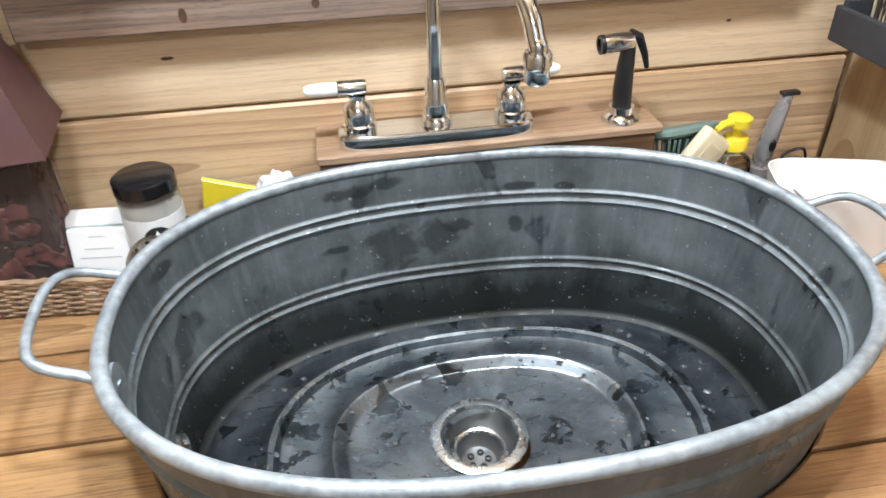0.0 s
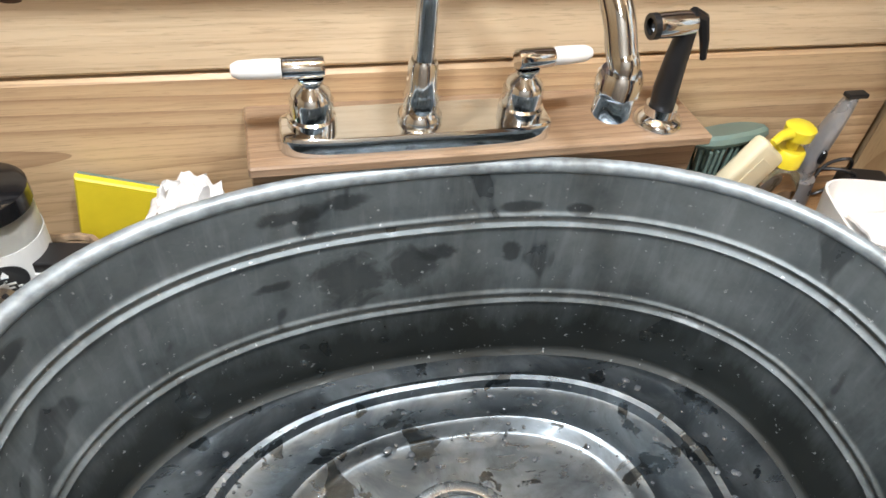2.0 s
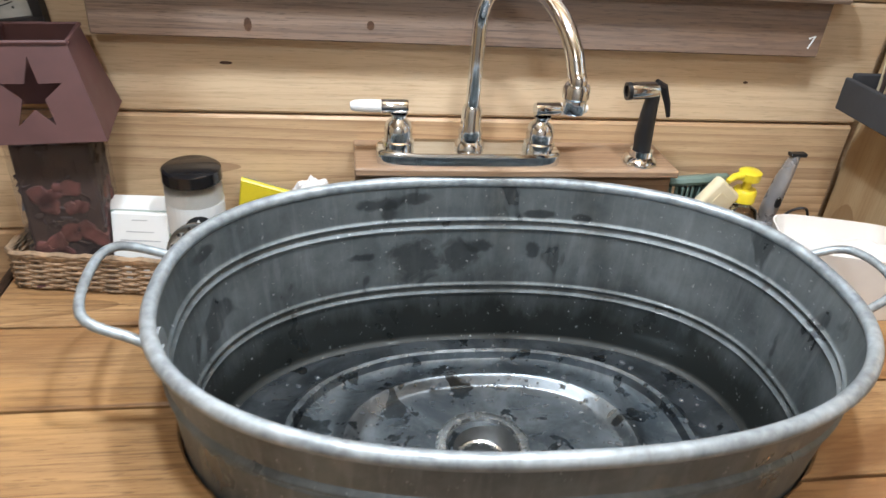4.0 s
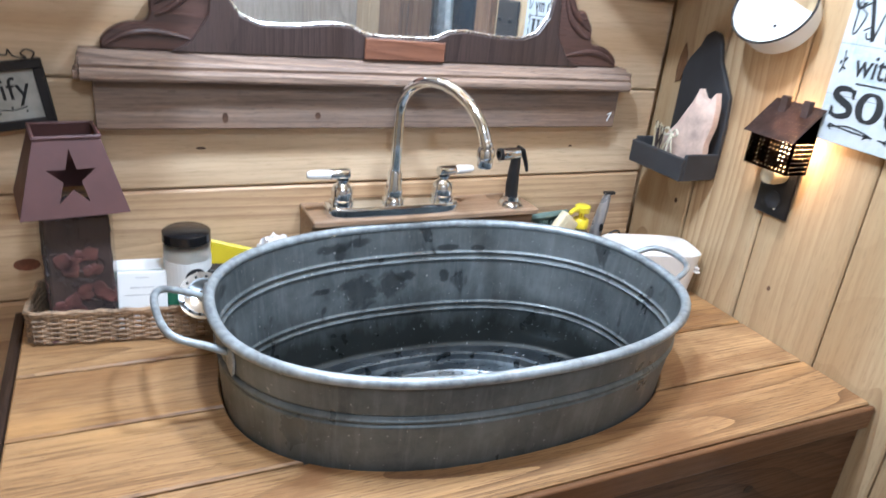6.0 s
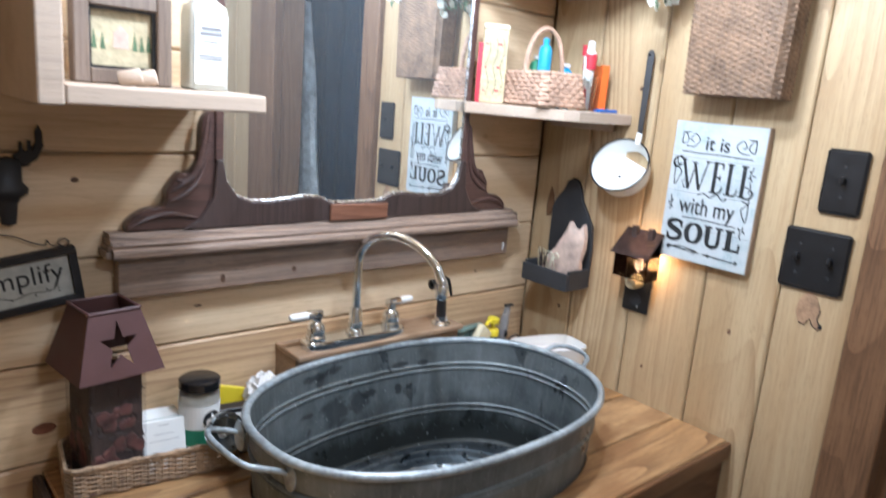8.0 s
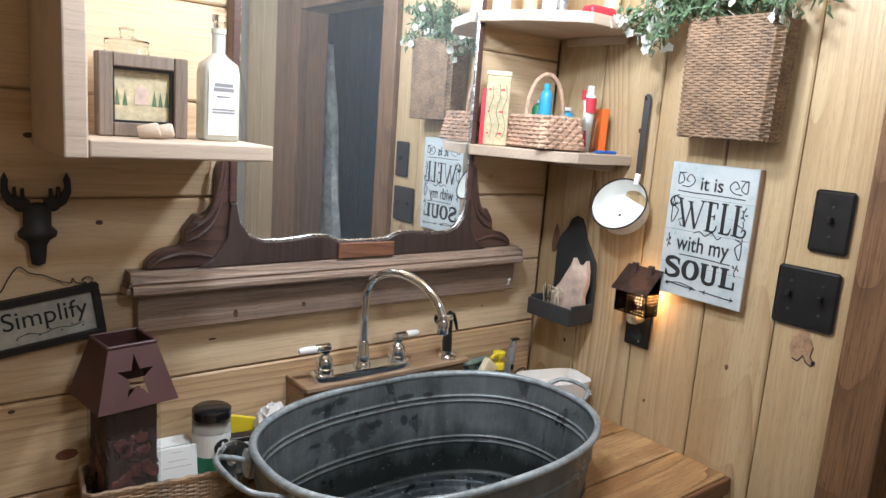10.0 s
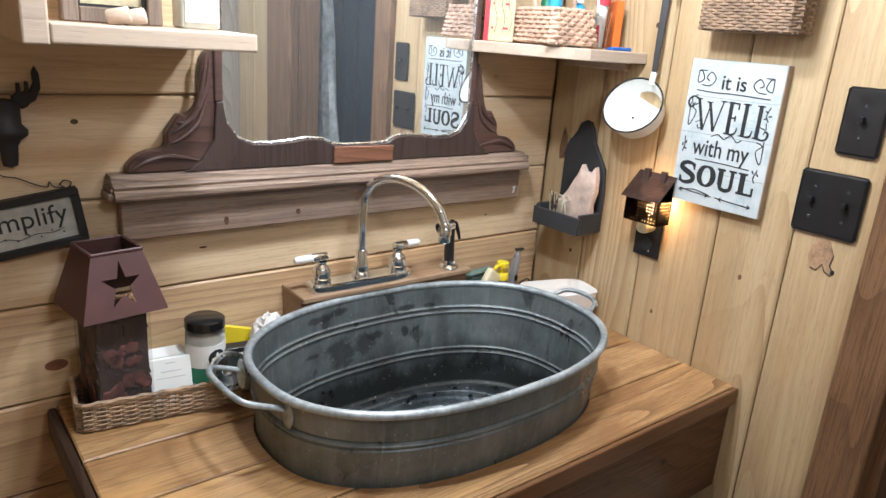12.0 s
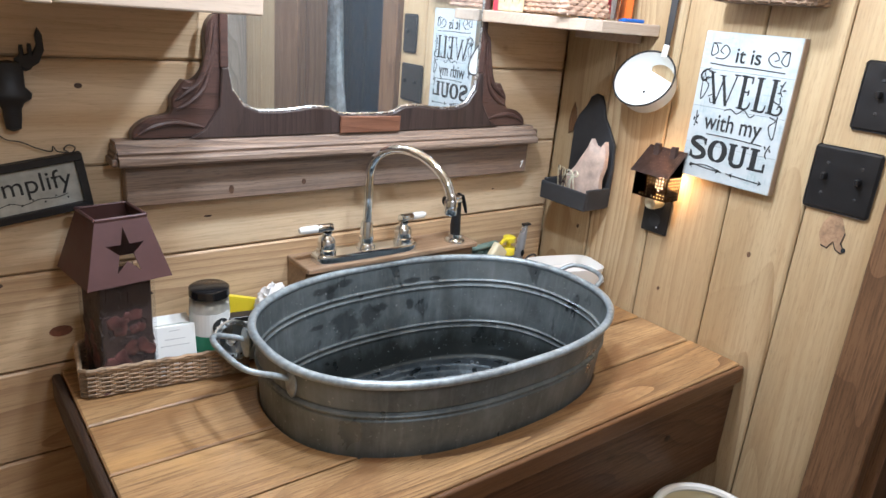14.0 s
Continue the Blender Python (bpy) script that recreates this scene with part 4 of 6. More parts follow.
part("red_band", lathe([(0.0152, 0.095), (0.0166, 0.095), (0.0164, 0.132), (0.0150, 0.132)], 20), red, paste, "red printed band")
part("cap", lathe([(0, 0.1425), (0.009, 0.1425), (0.0085, 0.162), (0, 0.163)], 16), porcelain, paste, smooth=True)
brush = thing("toothbrush", "pink and white toothbrush leaning in the cup", "toothbrush", at=(0.540, -0.206, ZS + 0.004))
part("stem", tube([(0.004, 0, 0.0), (-0.004, 0, 0.07), (-0.012, 0.002, 0.145)], 0.0032, 8), porcelain, brush, smooth=True)
part("bristles", slab(-0.019, -0.011, -0.003, 0.005, 0.125, 0.15, 0.001), red, brush)
part("stem_grip", tube([(0.004, -0.0008, 0.0), (-0.001, -0.0008, 0.05)], 0.0042, 8), red, brush)
obox = thing("orange_box", "bright orange cardboard box with a blue and white strip", "box", at=(0.607, -0.20, ZS), rz=58)
part("carton", slab(-0.03, 0.03, -0.009, 0.009, 0, 0.112, 0.001), orange, obox)
part("strip", slab(0.006, 0.016, -0.0096, -0.0091, 0.025, 0.09), blue, obox)
part("window", slab(-0.02, 0.003, -0.0096, -0.0091, 0.015, 0.095), tan_print, obox)
br2 = thing("blue_comb", "blue plastic comb lying at the shelf edge", "comb", at=(0.565, -0.262, ZS), rz=-4)
part("spine", slab(-0.034, 0.034, -0.005, 0.005, 0, 0.008, 0.002), blue, br2)
part("teeth", joined(*[slab(-0.032 + 0.004 * k, -0.030 + 0.004 * k, 0.0052, 0.014, 0.001, 0.005) for k in range(17)]), blue, br2)
ftin = thing("floral_tin", "tall cream tin printed with faded red and green vines", "tin", at=(0.366, -0.062, ZS), rz=-40)
part("can", slab(-0.030, 0.030, -0.012, 0.012, 0, 0.172, 0.003, 2), tan_print, ftin)
part("lid", slab(-0.0312, 0.0312, -0.0132, 0.0132, 0.1722, 0.184, 0.003, 2), cream, ftin)
for k, x in enumerate((-0.016, 0.002, 0.018)):
    T = Matrix.Translation((0, -0.0121, 0)) @ UP
    part("printed_vine", stroke([(x, 0.02), (x + 0.005, 0.05), (x - 0.004, 0.085), (x + 0.004, 0.12), (x, 0.15)], 0.0008, T), leaf_green, ftin)
    for q in range(5):
        part("printed_bloom", prism(oval(0.0032, 0.0026, 10, 2.0), 0.0006, 0, T @ Matrix.Translation((x + (0.006 if (q + k) % 2 else -0.005), 0.03 + 0.027 * q, 0))), pink if q % 2 else red, ftin)
rbook = thing("red_booklet", "thin dark red booklet standing against the mirror post", "book", at=(0.338, -0.0485, ZS), rz=-40)
part("cover", slab(-0.010, 0.010, -0.003, 0.003, 0, 0.14, 0.001), red, rbook)
part("pages", slab(-0.0095, 0.0103, -0.002, 0.002, 0.001, 0.139), paper, rbook)

for k, (x, y, r, h, m, cm, nm, lb) in enumerate(((0.345, -0.07, 0.022, 0.13, porcelain, porcelain, "white_jar", "white plastic jar on the upper shelf"), (0.392, -0.12, 0.018, 0.12, tan_print, gold, "tan_bottle", "tan glass bottle on the upper shelf"), (0.43, -0.19, 0.013, 0.14, grey_plastic, grey_plastic, "steel_can", "slim grey spray can on the upper shelf"), (0.455, -0.13, 0.024, 0.12, paper, porcelain, "white_pot", "round white pot on the upper shelf"), (0.60, -0.20, 0.02, 0.10, cream, porcelain, "cream_pot", "cream coloured pot on the upper shelf"))):
    small_bottle(nm, lb, (x, y, ZU), r, h, m, 0.8, cm)
pinkbox = thing("pink_packet", "crimson soft packet lying on the upper shelf", "packet", at=(0.525, -0.225, ZU), rz=-6)
part("packet", slab(-0.042, 0.042, -0.02, 0.02, 0, 0.028, 0.009, 3), red, pinkbox, smooth=True)
part("seal", slab(-0.05, -0.0422, -0.018, 0.018, 0.010, 0.014), red, pinkbox)

# enamel pan ----------------------------------------------------------------------------
pan = thing("enamel_saucepan", "white enamel saucepan with a dark rim hung on the wall", "saucepan")
pm = Matrix.Translation((0.573, -0.313, 1.438)) @ Vector((-0.84, -0.18, 0.52)).to_track_quat("Z", "X").to_matrix().to_4x4()
part("bowl", lathe([(0, -0.056), (0.054, -0.056), (0.062, -0.050), (0.070, 0.0), (0.0685, 0.0), (0.0605, -0.0485), (0.053, -0.0545), (0, -0.0545)], 48, pm), enamel, pan, smooth=True)
part("rim", tube([tuple(pm @ Vector((0.0705 * math.cos(a * math.pi / 24), 0.0705 * math.sin(a * math.pi / 24), 0.0005))) for a in range(48)], 0.0022, 8, True), black_iron, pan, "chipped black enamel rim", smooth=True)
part("wear_spot", lathe([(0, 0), (0.004, 0), (0.003, 0.0006), (0, 0.0006)], 10, pm @ Matrix.Translation((-0.006, 0.014, -0.0544))), black_iron, pan)
h0, h1 = Vector((0.608, -0.334, 1.497)), Vector((0.626, -0.323, 1.710))
hm = Matrix.Translation(h0) @ (h1 - h0).to_track_quat("Z", "X").to_matrix().to_4x4()
L = (h1 - h0).length
part("handle", joined(prism([(-0.006, 0), (0.006, 0), (0.0075, L * 0.4), (0.0085, L - 0.012), (0.004, L), (-0.004, L), (-0.0085, L - 0.012), (-0.0075, L * 0.4)], 0.006, 0.0012, hm @ Matrix(((0, 0, 1, -0.003), (1, 0, 0, 0), (0, 1, 0, 0), (0, 0, 0, 1))))), black_iron, pan, "worn black handle")
part("handle_ferrule", tube([(0.602, -0.335, 1.488), (0.609, -0.3335, 1.514)], 0.007, 10), enamel, pan)
part("hook", tube(curve_points([(XW - 0.001, -0.323, 1.698), (0.620, -0.323, 1.698), (0.614, -0.323, 1.704)], 4), 0.002, 6), black_iron, pan)

# black wall box with a doll --------------------------------------------------------------
wbox = thing("wall_pocket", "small charcoal painted wooden wall pocket with an arched back", "wall box")
arch = [(0.075, 1.098), (0.075, 1.29), (0.084, 1.315), (0.098, 1.333), (0.108, 1.345), (0.118, 1.368), (0.135, 1.378), (0.152, 1.374), (0.164, 1.355), (0.172, 1.325), (0.190, 1.30), (0.216, 1.26), (0.222, 1.20), (0.222, 1.098)]
part("back_board", prism([(x, y) for x, y in arch], 0.010, 0.0015, Matrix.Translation((XW - 0.0015, 0, 0)) @ FACE_X), charcoal, wbox)
part("front_board", slab(0.537, 0.546, -0.226, -0.070, 1.097, 1.143, 0.0015), charcoal, wbox)
part("side_board", slab(0.5465, XW - 0.012, -0.226, -0.217, 1.097, 1.150, 0.0015), charcoal, wbox)
part("side_board", slab(0.5465, XW - 0.012, -0.079, -0.070, 1.097, 1.150, 0.0015), charcoal, wbox)
part("bottom_board", slab(0.5465, XW - 0.012, -0.2165, -0.0795, 1.097, 1.104), charcoal, wbox)
doll = prism([(0.0, 0.0), (0.098, 0.0), (0.100, 0.03), (0.094, 0.056), (0.099, 0.085), (0.096, 0.112), (0.089, 0.132), (0.080, 0.117), (0.066, 0.119), (0.056, 0.130), (0.050, 0.110), (0.042, 0.095), (0.030, 0.07), (0.012, 0.045), (0.0, 0.02)], 0.030, 0.008, Matrix.Translation((0.612, -0.088, 1.1045)) @ FACE_X @ Matrix.Rotation(radians(-4), 4, "Z") @ Matrix.Diagonal((1.32, 1.32, 1, 1)))
tagged(part("snow_doll", doll, pink, None, "", True), "faded pink and white wooden snow figure standing in the pocket", "figurine")
sprig = thing("dried_sprig", "dried straw sprig tucked beside the figure", "dried plant")
for k in range(16):
    a = random.uniform(-0.5, 0.5)
    part("stalk", tube([(0.57 + random.uniform(-0.012, 0.012), -0.118 + random.uniform(-0.02, 0.02), 1.1046), (0.568 + 0.02 * math.sin(a), -0.11 + 0.05 * a, 1.17 + random.uniform(0, 0.02))], 0.0012, 5), tan_print if k % 2 else dried_dark, sprig)
bow = [(0.566, -0.150, 1.176), (0.562, -0.162, 1.186), (0.560, -0.172, 1.178), (0.561, -0.160, 1.170), (0.566, -0.150, 1.176), (0.563, -0.138, 1.184), (0.561, -0.128, 1.176), (0.562, -0.140, 1.170)]
part("bow", tube(curve_points(bow, 5, True), 0.0018, 6, True), tan_pale, sprig, "pale straw bow")
for end in ((0.562, -0.163, 1.134), (0.562, -0.146, 1.128), (0.562, -0.136, 1.138)):
    part("bow_tail", tube(curve_points([(0.566, -0.150, 1.176), (0.561, (end[1] - 0.150) / 2 - 0.002, 1.156), end], 5), 0.0016, 6), tan_pale, sprig)
tagged(part("leaf_ornament", prism([(0.052, 1.262), (0.066, 1.268), (0.074, 1.30), (0.070, 1.325), (0.060, 1.346), (0.052, 1.32), (0.048, 1.29)], 0.004, 0.001, Matrix.Translation((XW - 0.0015, 0, 0)) @ FACE_X), wood_dark), "brown leaf-shaped ornament on the pine wall", "ornament")

# night light -----------------------------------------------------------------------------
outlet = thing("wall_outlet", "black wall outlet plate with screws", "outlet")
part("plate", slab(XW - 0.007, XW - 0.001, -0.408, -0.335, 1.076, 1.190, 0.002, 2), black_plastic, outlet)
part("socket", lathe([(0, 0), (0.016, 0), (0.016, 0.002), (0, 0.002)], 20, Matrix.Translation((XW - 0.0072, -0.372, 1.107)) @ Matrix.Rotation(radians(-90), 4, "Y")), charcoal, outlet)
part("screw", lathe([(0, 0), (0.003, 0), (0.002, 0.0012), (0, 0.0012)], 10, Matrix.Translation((XW - 0.0072, -0.379, 1.091)) @ Matrix.Rotation(radians(-90), 4, "Y")), steel, outlet)
nl = thing("night_light", "punched dark tin house night light glowing amber on the outlet", "night light")
yA, yB, zA, zB = -0.336, -0.430, 1.172, 1.233


def punched(origin, right, up, w, h, nx, ny, web=0.62):
    """A tin sheet with a grid of square holes."""
    bm = bmesh.new()
    o, u, v = Vector(origin), Vector(right), Vector(up)
    cols, rws = 2 * nx + 1, 2 * ny + 1
    step = lambda i, n: (i // 2 + web * (i % 2)) / (n + web)
    grid = [[bm.verts.new(o + u * (w * step(i, nx)) + v * (h * step(j, ny))) for j in range(rws + 1)] for i in range(cols + 1)]
    for i in range(cols):
        for j in range(rws):
            if not (i % 2 and j % 2):
                bm.faces.new((grid[i][j], grid[i + 1][j], grid[i + 1][j + 1], grid[i][j + 1]))
    res = bmesh.ops.solidify(bm, geom=bm.faces[:], thickness=0.0008)
    return bm


part("front_sheet", punched((0.572, yA, zA), (0, -1, 0), (0, 0, 1), yA - yB, zB - zA, 11, 7, 0.68), tin, nl)
part("side_sheet", punched((0.572, yB, zA), (1, 0, 0), (0, 0, 1), 0.050, zB - zA, 6, 7, 0.70), tin, nl)
part("side_sheet", punched((0.572, yA, zA), (1, 0, 0), (0, 0, 1), 0.050, zB - zA, 6, 7, 0.70), tin, nl)
part("roof_sheet", punched((0.558, yA + 0.006, zB - 0.004), (0, -1, 0), (0.062 / 0.0844, 0, 0.058 / 0.0844), yA - yB + 0.012, 0.0844, 14, 9, 0.88), tin, nl)
for y in (yA, yB):
    gable = bmesh.new()
    gable.faces.new([gable.verts.new((x, y, zB + up)) for x, up in ((0.572, 0), (0.622, 0), (0.622, 0.053), (0.572, 0.007))])
    bmesh.ops.solidify(gable, geom=gable.faces[:], thickness=0.0008)
    part("gable_sheet", gable, tin, nl)
for y in (-0.362, -0.408):
    part("chimney", slab(0.60, 0.612, y - 0.007, y + 0.007, 1.262, 1.296, 0.001), tin, nl)
part("plug_body", lathe([(0, 0), (0.017, 0), (0.018, 0.022), (0.015, 0.036), (0.008, 0.041), (0, 0.042)], 20, Matrix.Translation((XW - 0.0075, -0.374, 1.156)) @ Matrix.Rotation(radians(-90), 4, "Y")), cream, nl, "cream plastic plug body", True)
part("bulb", lathe([(0, 0), (0.006, 0.002), (0.010, 0.016), (0.008, 0.03), (0, 0.038)], 16, Matrix.Translation((0.603, -0.388, 1.186))), bulb_glow, nl, "small glowing bulb", True)

# lettered board -----------------------------------------------------------------------------
sign = thing("quote_sign", "distressed white board sign with black lettering on the pine wall", "sign")
for k, (z0, z1) in enumerate(((1.2385, 1.3145), (1.3150, 1.3955), (1.3960, 1.4755), (1.4760, 1.5545))):
    part("sign_board", slab(0.6195, XW - 0.001, -0.6375, -0.4225, z0, z1, 0.0006), sign_white, sign)
part("edge_strip", slab(0.6205, XW - 0.002, -0.6395, -0.6378, 1.239, 1.554), sign_side, sign)
S = Matrix.Translation((0.6190, -0.530, 0)) @ FACE_X
lettering("it is", 0.044, S @ Matrix.Translation((0, 1.495, 0)), ink, sign, 0.056, 0.0004)
lettering("with my", 0.053, S @ Matrix.Translation((-0.004, 1.349, 0)), ink, sign, 0.134, 0.0004)


def ribbon(points, widths, depth):
    """A flat painted stroke whose width varies along it."""
    bm = bmesh.new()
    pts = [Vector((x, y, 0)) for x, y in points]
    rows = []
    for i, p in enumerate(pts):
        way = (pts[min(i + 1, len(pts) - 1)] - pts[max(i - 1, 0)]).normalized()
        w = widths[i] / 2 if isinstance(widths, list) else widths / 2
        side = Vector((-way.y, way.x, 0)) * w
        rows.append((bm.verts.new(p + side), bm.verts.new(p - side)))
    for (a, b), (c, d) in zip(rows, rows[1:]):
        bm.faces.new((a, b, d, c))
    bmesh.ops.recalc_face_normals(bm, faces=bm.faces[:])
    bmesh.ops.solidify(bm, geom=bm.faces[:], thickness=0.0003)
    bmesh.ops.translate(bm, vec=(0, 0, depth), verts=bm.verts[:])
    return bm


def swept(ctrl, thin, thick, depth):
    """A curved pen stroke, thin at its ends and thick in its middle."""
    line = curve_points([(x, y, 0) for x, y in ctrl], 8)
    n = len(line) - 1
    return ribbon([(p.x, p.y) for p in line], [thin + (thick - thin) * math.sin(math.pi * k / n) ** 1.3 for k in range(n + 1)], depth)


def serif_word(strokes, x0, y0, w, h, m, parent):
    """Letters drawn from straight strokes (x, y, x, y, width) and curves in a box of width and height 1."""
    bms = []
    for k, st in enumerate(strokes):
        d = 0.0001 + 0.00004 * (k % 7)
        if isinstance(st[0], tuple):
            pts, thin, thick = st
            bms.append(swept([(x0 + x * w, y0 + y * h) for x, y in pts], thin, thick, d))
        else:
            ax, ay, bx, by, wid = st
            bms.append(ribbon([(x0 + ax * w, y0 + ay * h), (x0 + bx * w, y0 + by * h)], wid, d))
    return part("lettering", moved(joined(*bms), m), ink, parent)


def slab_stem(x, wid, serif, y0=0.0, y1=1.0, thin=0.003):
    return [(x, y0, x, y1, wid), (x - serif, y1 - 0.03, x + serif, y1 - 0.03, thin), (x - serif, y0 + 0.03, x + serif, y0 + 0.03, thin)]


# WELL: tall letters with curls
well = [(0.02, 0.96, 0.14, 0.02, 0.0068), (0.14, 0.02, 0.215, 0.86, 0.0030), (0.195, 0.90, 0.305, 0.02, 0.0068), (0.305, 0.02, 0.40, 0.97, 0.0030), (-0.03, 0.97, 0.07, 0.97, 0.0030), (0.15, 0.90, 0.24, 0.90, 0.0026), (0.36, 0.97, 0.45, 0.97, 0.0030)]
well += [(((0.02, 0.98), (-0.08, 1.02), (-0.14, 0.86), (-0.11, 0.70), (-0.05, 0.72), (-0.06, 0.80)), 0.0018, 0.0050)]
well += slab_stem(0.52, 0.0088, 0.055) + [(0.49, 0.96, 0.64, 0.96, 0.0034), (0.63, 0.98, 0.63, 0.78, 0.0034), (0.52, 0.52, 0.60, 0.52, 0.0034), (0.60, 0.60, 0.60, 0.42, 0.0034), (((0.49, 0.03), (0.58, 0.02), (0.63, 0.08), (0.65, 0.25)), 0.0022, 0.0046)]
well += slab_stem(0.74, 0.0088, 0.055) + [(((0.72, 0.03), (0.80, 0.02), (0.85, 0.06), (0.87, 0.24)), 0.0022, 0.0048)]
well += slab_stem(0.94, 0.0088, 0.055) + [(((0.92, 0.03), (1.00, 0.00), (1.07, 0.04), (1.09, 0.20), (1.05, 0.26), (1.03, 0.16)), 0.0020, 0.0050)]
serif_word(well, -0.078, 1.402, 0.158, 0.070, S, sign)
# SOUL: heavy letters with slab serifs
soul = [(((0.19, 0.74), (0.17, 0.93), (0.10, 0.98), (0.03, 0.90), (0.02, 0.70), (0.10, 0.54), (0.18, 0.38), (0.18, 0.14), (0.10, 0.02), (0.03, 0.06), (0.01, 0.28)), 0.0045, 0.0125), (0.195, 0.66, 0.195, 0.99, 0.0036), (0.005, 0.01, 0.005, 0.34, 0.0036)]
soul += [(tuple((0.37 + 0.095 * math.sin(a), 0.5 + 0.46 * math.cos(a)) for a in (0.0, 0.5, 1.0, 1.57, 2.14, 2.64, 3.1416)), 0.0050, 0.0130), (tuple((0.37 - 0.095 * math.sin(a), 0.5 + 0.46 * math.cos(a)) for a in (0.0, 0.5, 1.0, 1.57, 2.14, 2.64, 3.1416)), 0.0050, 0.0130)]
soul += [(0.565, 0.24, 0.565, 1.0, 0.0120), (0.715, 0.24, 0.715, 1.0, 0.0080), (0.51, 0.95, 0.62, 0.95, 0.0046), (0.665, 0.95, 0.765, 0.95, 0.0046), (((0.565, 0.30), (0.58, 0.10), (0.64, 0.02), (0.70, 0.10), (0.715, 0.30)), 0.0085, 0.0085)]
soul += [(0.85, 0.0, 0.85, 1.0, 0.0125), (0.79, 0.95, 0.91, 0.95, 0.0046), (0.79, 0.06, 1.0, 0.06, 0.0052), (0.99, 0.02, 0.99, 0.40, 0.0050)]
serif_word(soul, -0.091, 1.2815, 0.178, 0.047, S, sign)
for k, pts in enumerate((
    [(-0.085, 1.488), (-0.04, 1.486), (0.0, 1.487), (0.085, 1.485)],
    [(-0.06, 1.338), (0.0, 1.3385), (0.07, 1.336)],
    [(-0.085, 1.268), (-0.05, 1.264), (-0.005, 1.262)],
    [(0.005, 1.262), (0.04, 1.260), (0.088, 1.258)],
    [(-0.085, 1.263), (-0.05, 1.270), (-0.01, 1.264)],
    [(-0.075, 1.50), (-0.055, 1.50), (-0.044, 1.515), (-0.056, 1.528), (-0.066, 1.516), (-0.058, 1.51)],
    [(-0.086, 1.53), (-0.086, 1.505), (-0.072, 1.512), (-0.078, 1.527), (-0.086, 1.53), (-0.068, 1.531)],
    [(0.075, 1.495), (0.055, 1.497), (0.044, 1.510), (0.056, 1.523), (0.066, 1.511), (0.058, 1.506)],
    [(0.086, 1.526), (0.086, 1.50), (0.072, 1.506), (0.078, 1.522), (0.086, 1.526), (0.068, 1.526)],
    [(-0.094, 1.46), (-0.092, 1.41), (-0.078, 1.44), (-0.090, 1.452), (-0.082, 1.46)],
    [(0.090, 1.40), (0.090, 1.352), (0.076, 1.376), (0.088, 1.39), (0.074, 1.396)],
    [(-0.03, 1.393), (-0.015, 1.399), (0.0, 1.391), (0.015, 1.401), (0.03, 1.389), (0.04, 1.395)],
    [(-0.075, 1.418), (-0.062, 1.424), (-0.056, 1.412), (-0.066, 1.406), (-0.07, 1.415)],
    [(0.09, 1.47), (0.084, 1.452), (0.09, 1.44)],
    [(-0.094, 1.385), (-0.092, 1.365), (-0.095, 1.35)],
    [(0.088, 1.34), (0.082, 1.322), (0.086, 1.312)],
    [(-0.08, 1.478), (-0.092, 1.470), (-0.086, 1.455), (-0.072, 1.462)],
    [(0.075, 1.428), (0.088, 1.424), (0.086, 1.438)],
)):
    part("flourish", stroke(pts, 0.0011, S), ink, sign)
for x, d in ((-0.088, -1), (0.090, 1), (-0.012, 1), (0.012, -1)):
    part("arrow_tip", prism([(x, 1.2575), (x - d * 0.009, 1.2635), (x - d * 0.006, 1.2575), (x - d * 0.009, 1.2515)][::d], 0.0006, 0, S @ Matrix.Translation((0, 0.004 - x * 0.03, 0))), ink, sign)
for x, y in ((0.084, 1.46), (0.092, 1.452), (0.083, 1.446), (-0.089, 1.372), (-0.097, 1.366), (-0.089, 1.358), (0.090, 1.33), (0.079, 1.334)):
    part("printed_leaf", prism(oval(0.0042, 0.0018, 10, 2.0), 0.0006, 0, S @ Matrix.Translation((x, y, -0.0001)) @ Matrix.Rotation(random.uniform(0, 3), 4, "Z")), ink, sign)

# switch plates --------------------------------------------------------------------------------
def switch_plate(y0, y1, z0, z1, toggles, label):
    ob = thing("switch_plate", label, "light switch", "switch plates")
    part("plate", slab(XW - 0.009, XW - 0.001, y0, y1, z0, z1, 0.0055, 1), black_plastic, ob)
    zc = (z0 + z1) / 2
    for k in range(toggles):
        yc = y1 + (y0 - y1) * (k + 0.5) / toggles
        part("toggle", slab(XW - 0.023, XW - 0.0092, yc - 0.004, yc + 0.004, zc - 0.002, zc + 0.011, 0.0015), black_plastic, ob)
        for dz in (-0.03, 0.03):
            part("screw", lathe([(0, 0), (0.0034, 0), (0.0025, 0.0014), (0, 0.0014)], 10, Matrix.Translation((XW - 0.0092, yc, zc + dz)) @ Matrix.Rotation(radians(-90), 4, "Y")), charcoal, ob)
    return ob


switch_plate(-0.831, -0.704, 1.237, 1.364, 2, "black double light switch plate on the pine wall")
switch_plate(-0.832, -0.754, 1.400, 1.528, 1, "black single light switch plate above the double one")

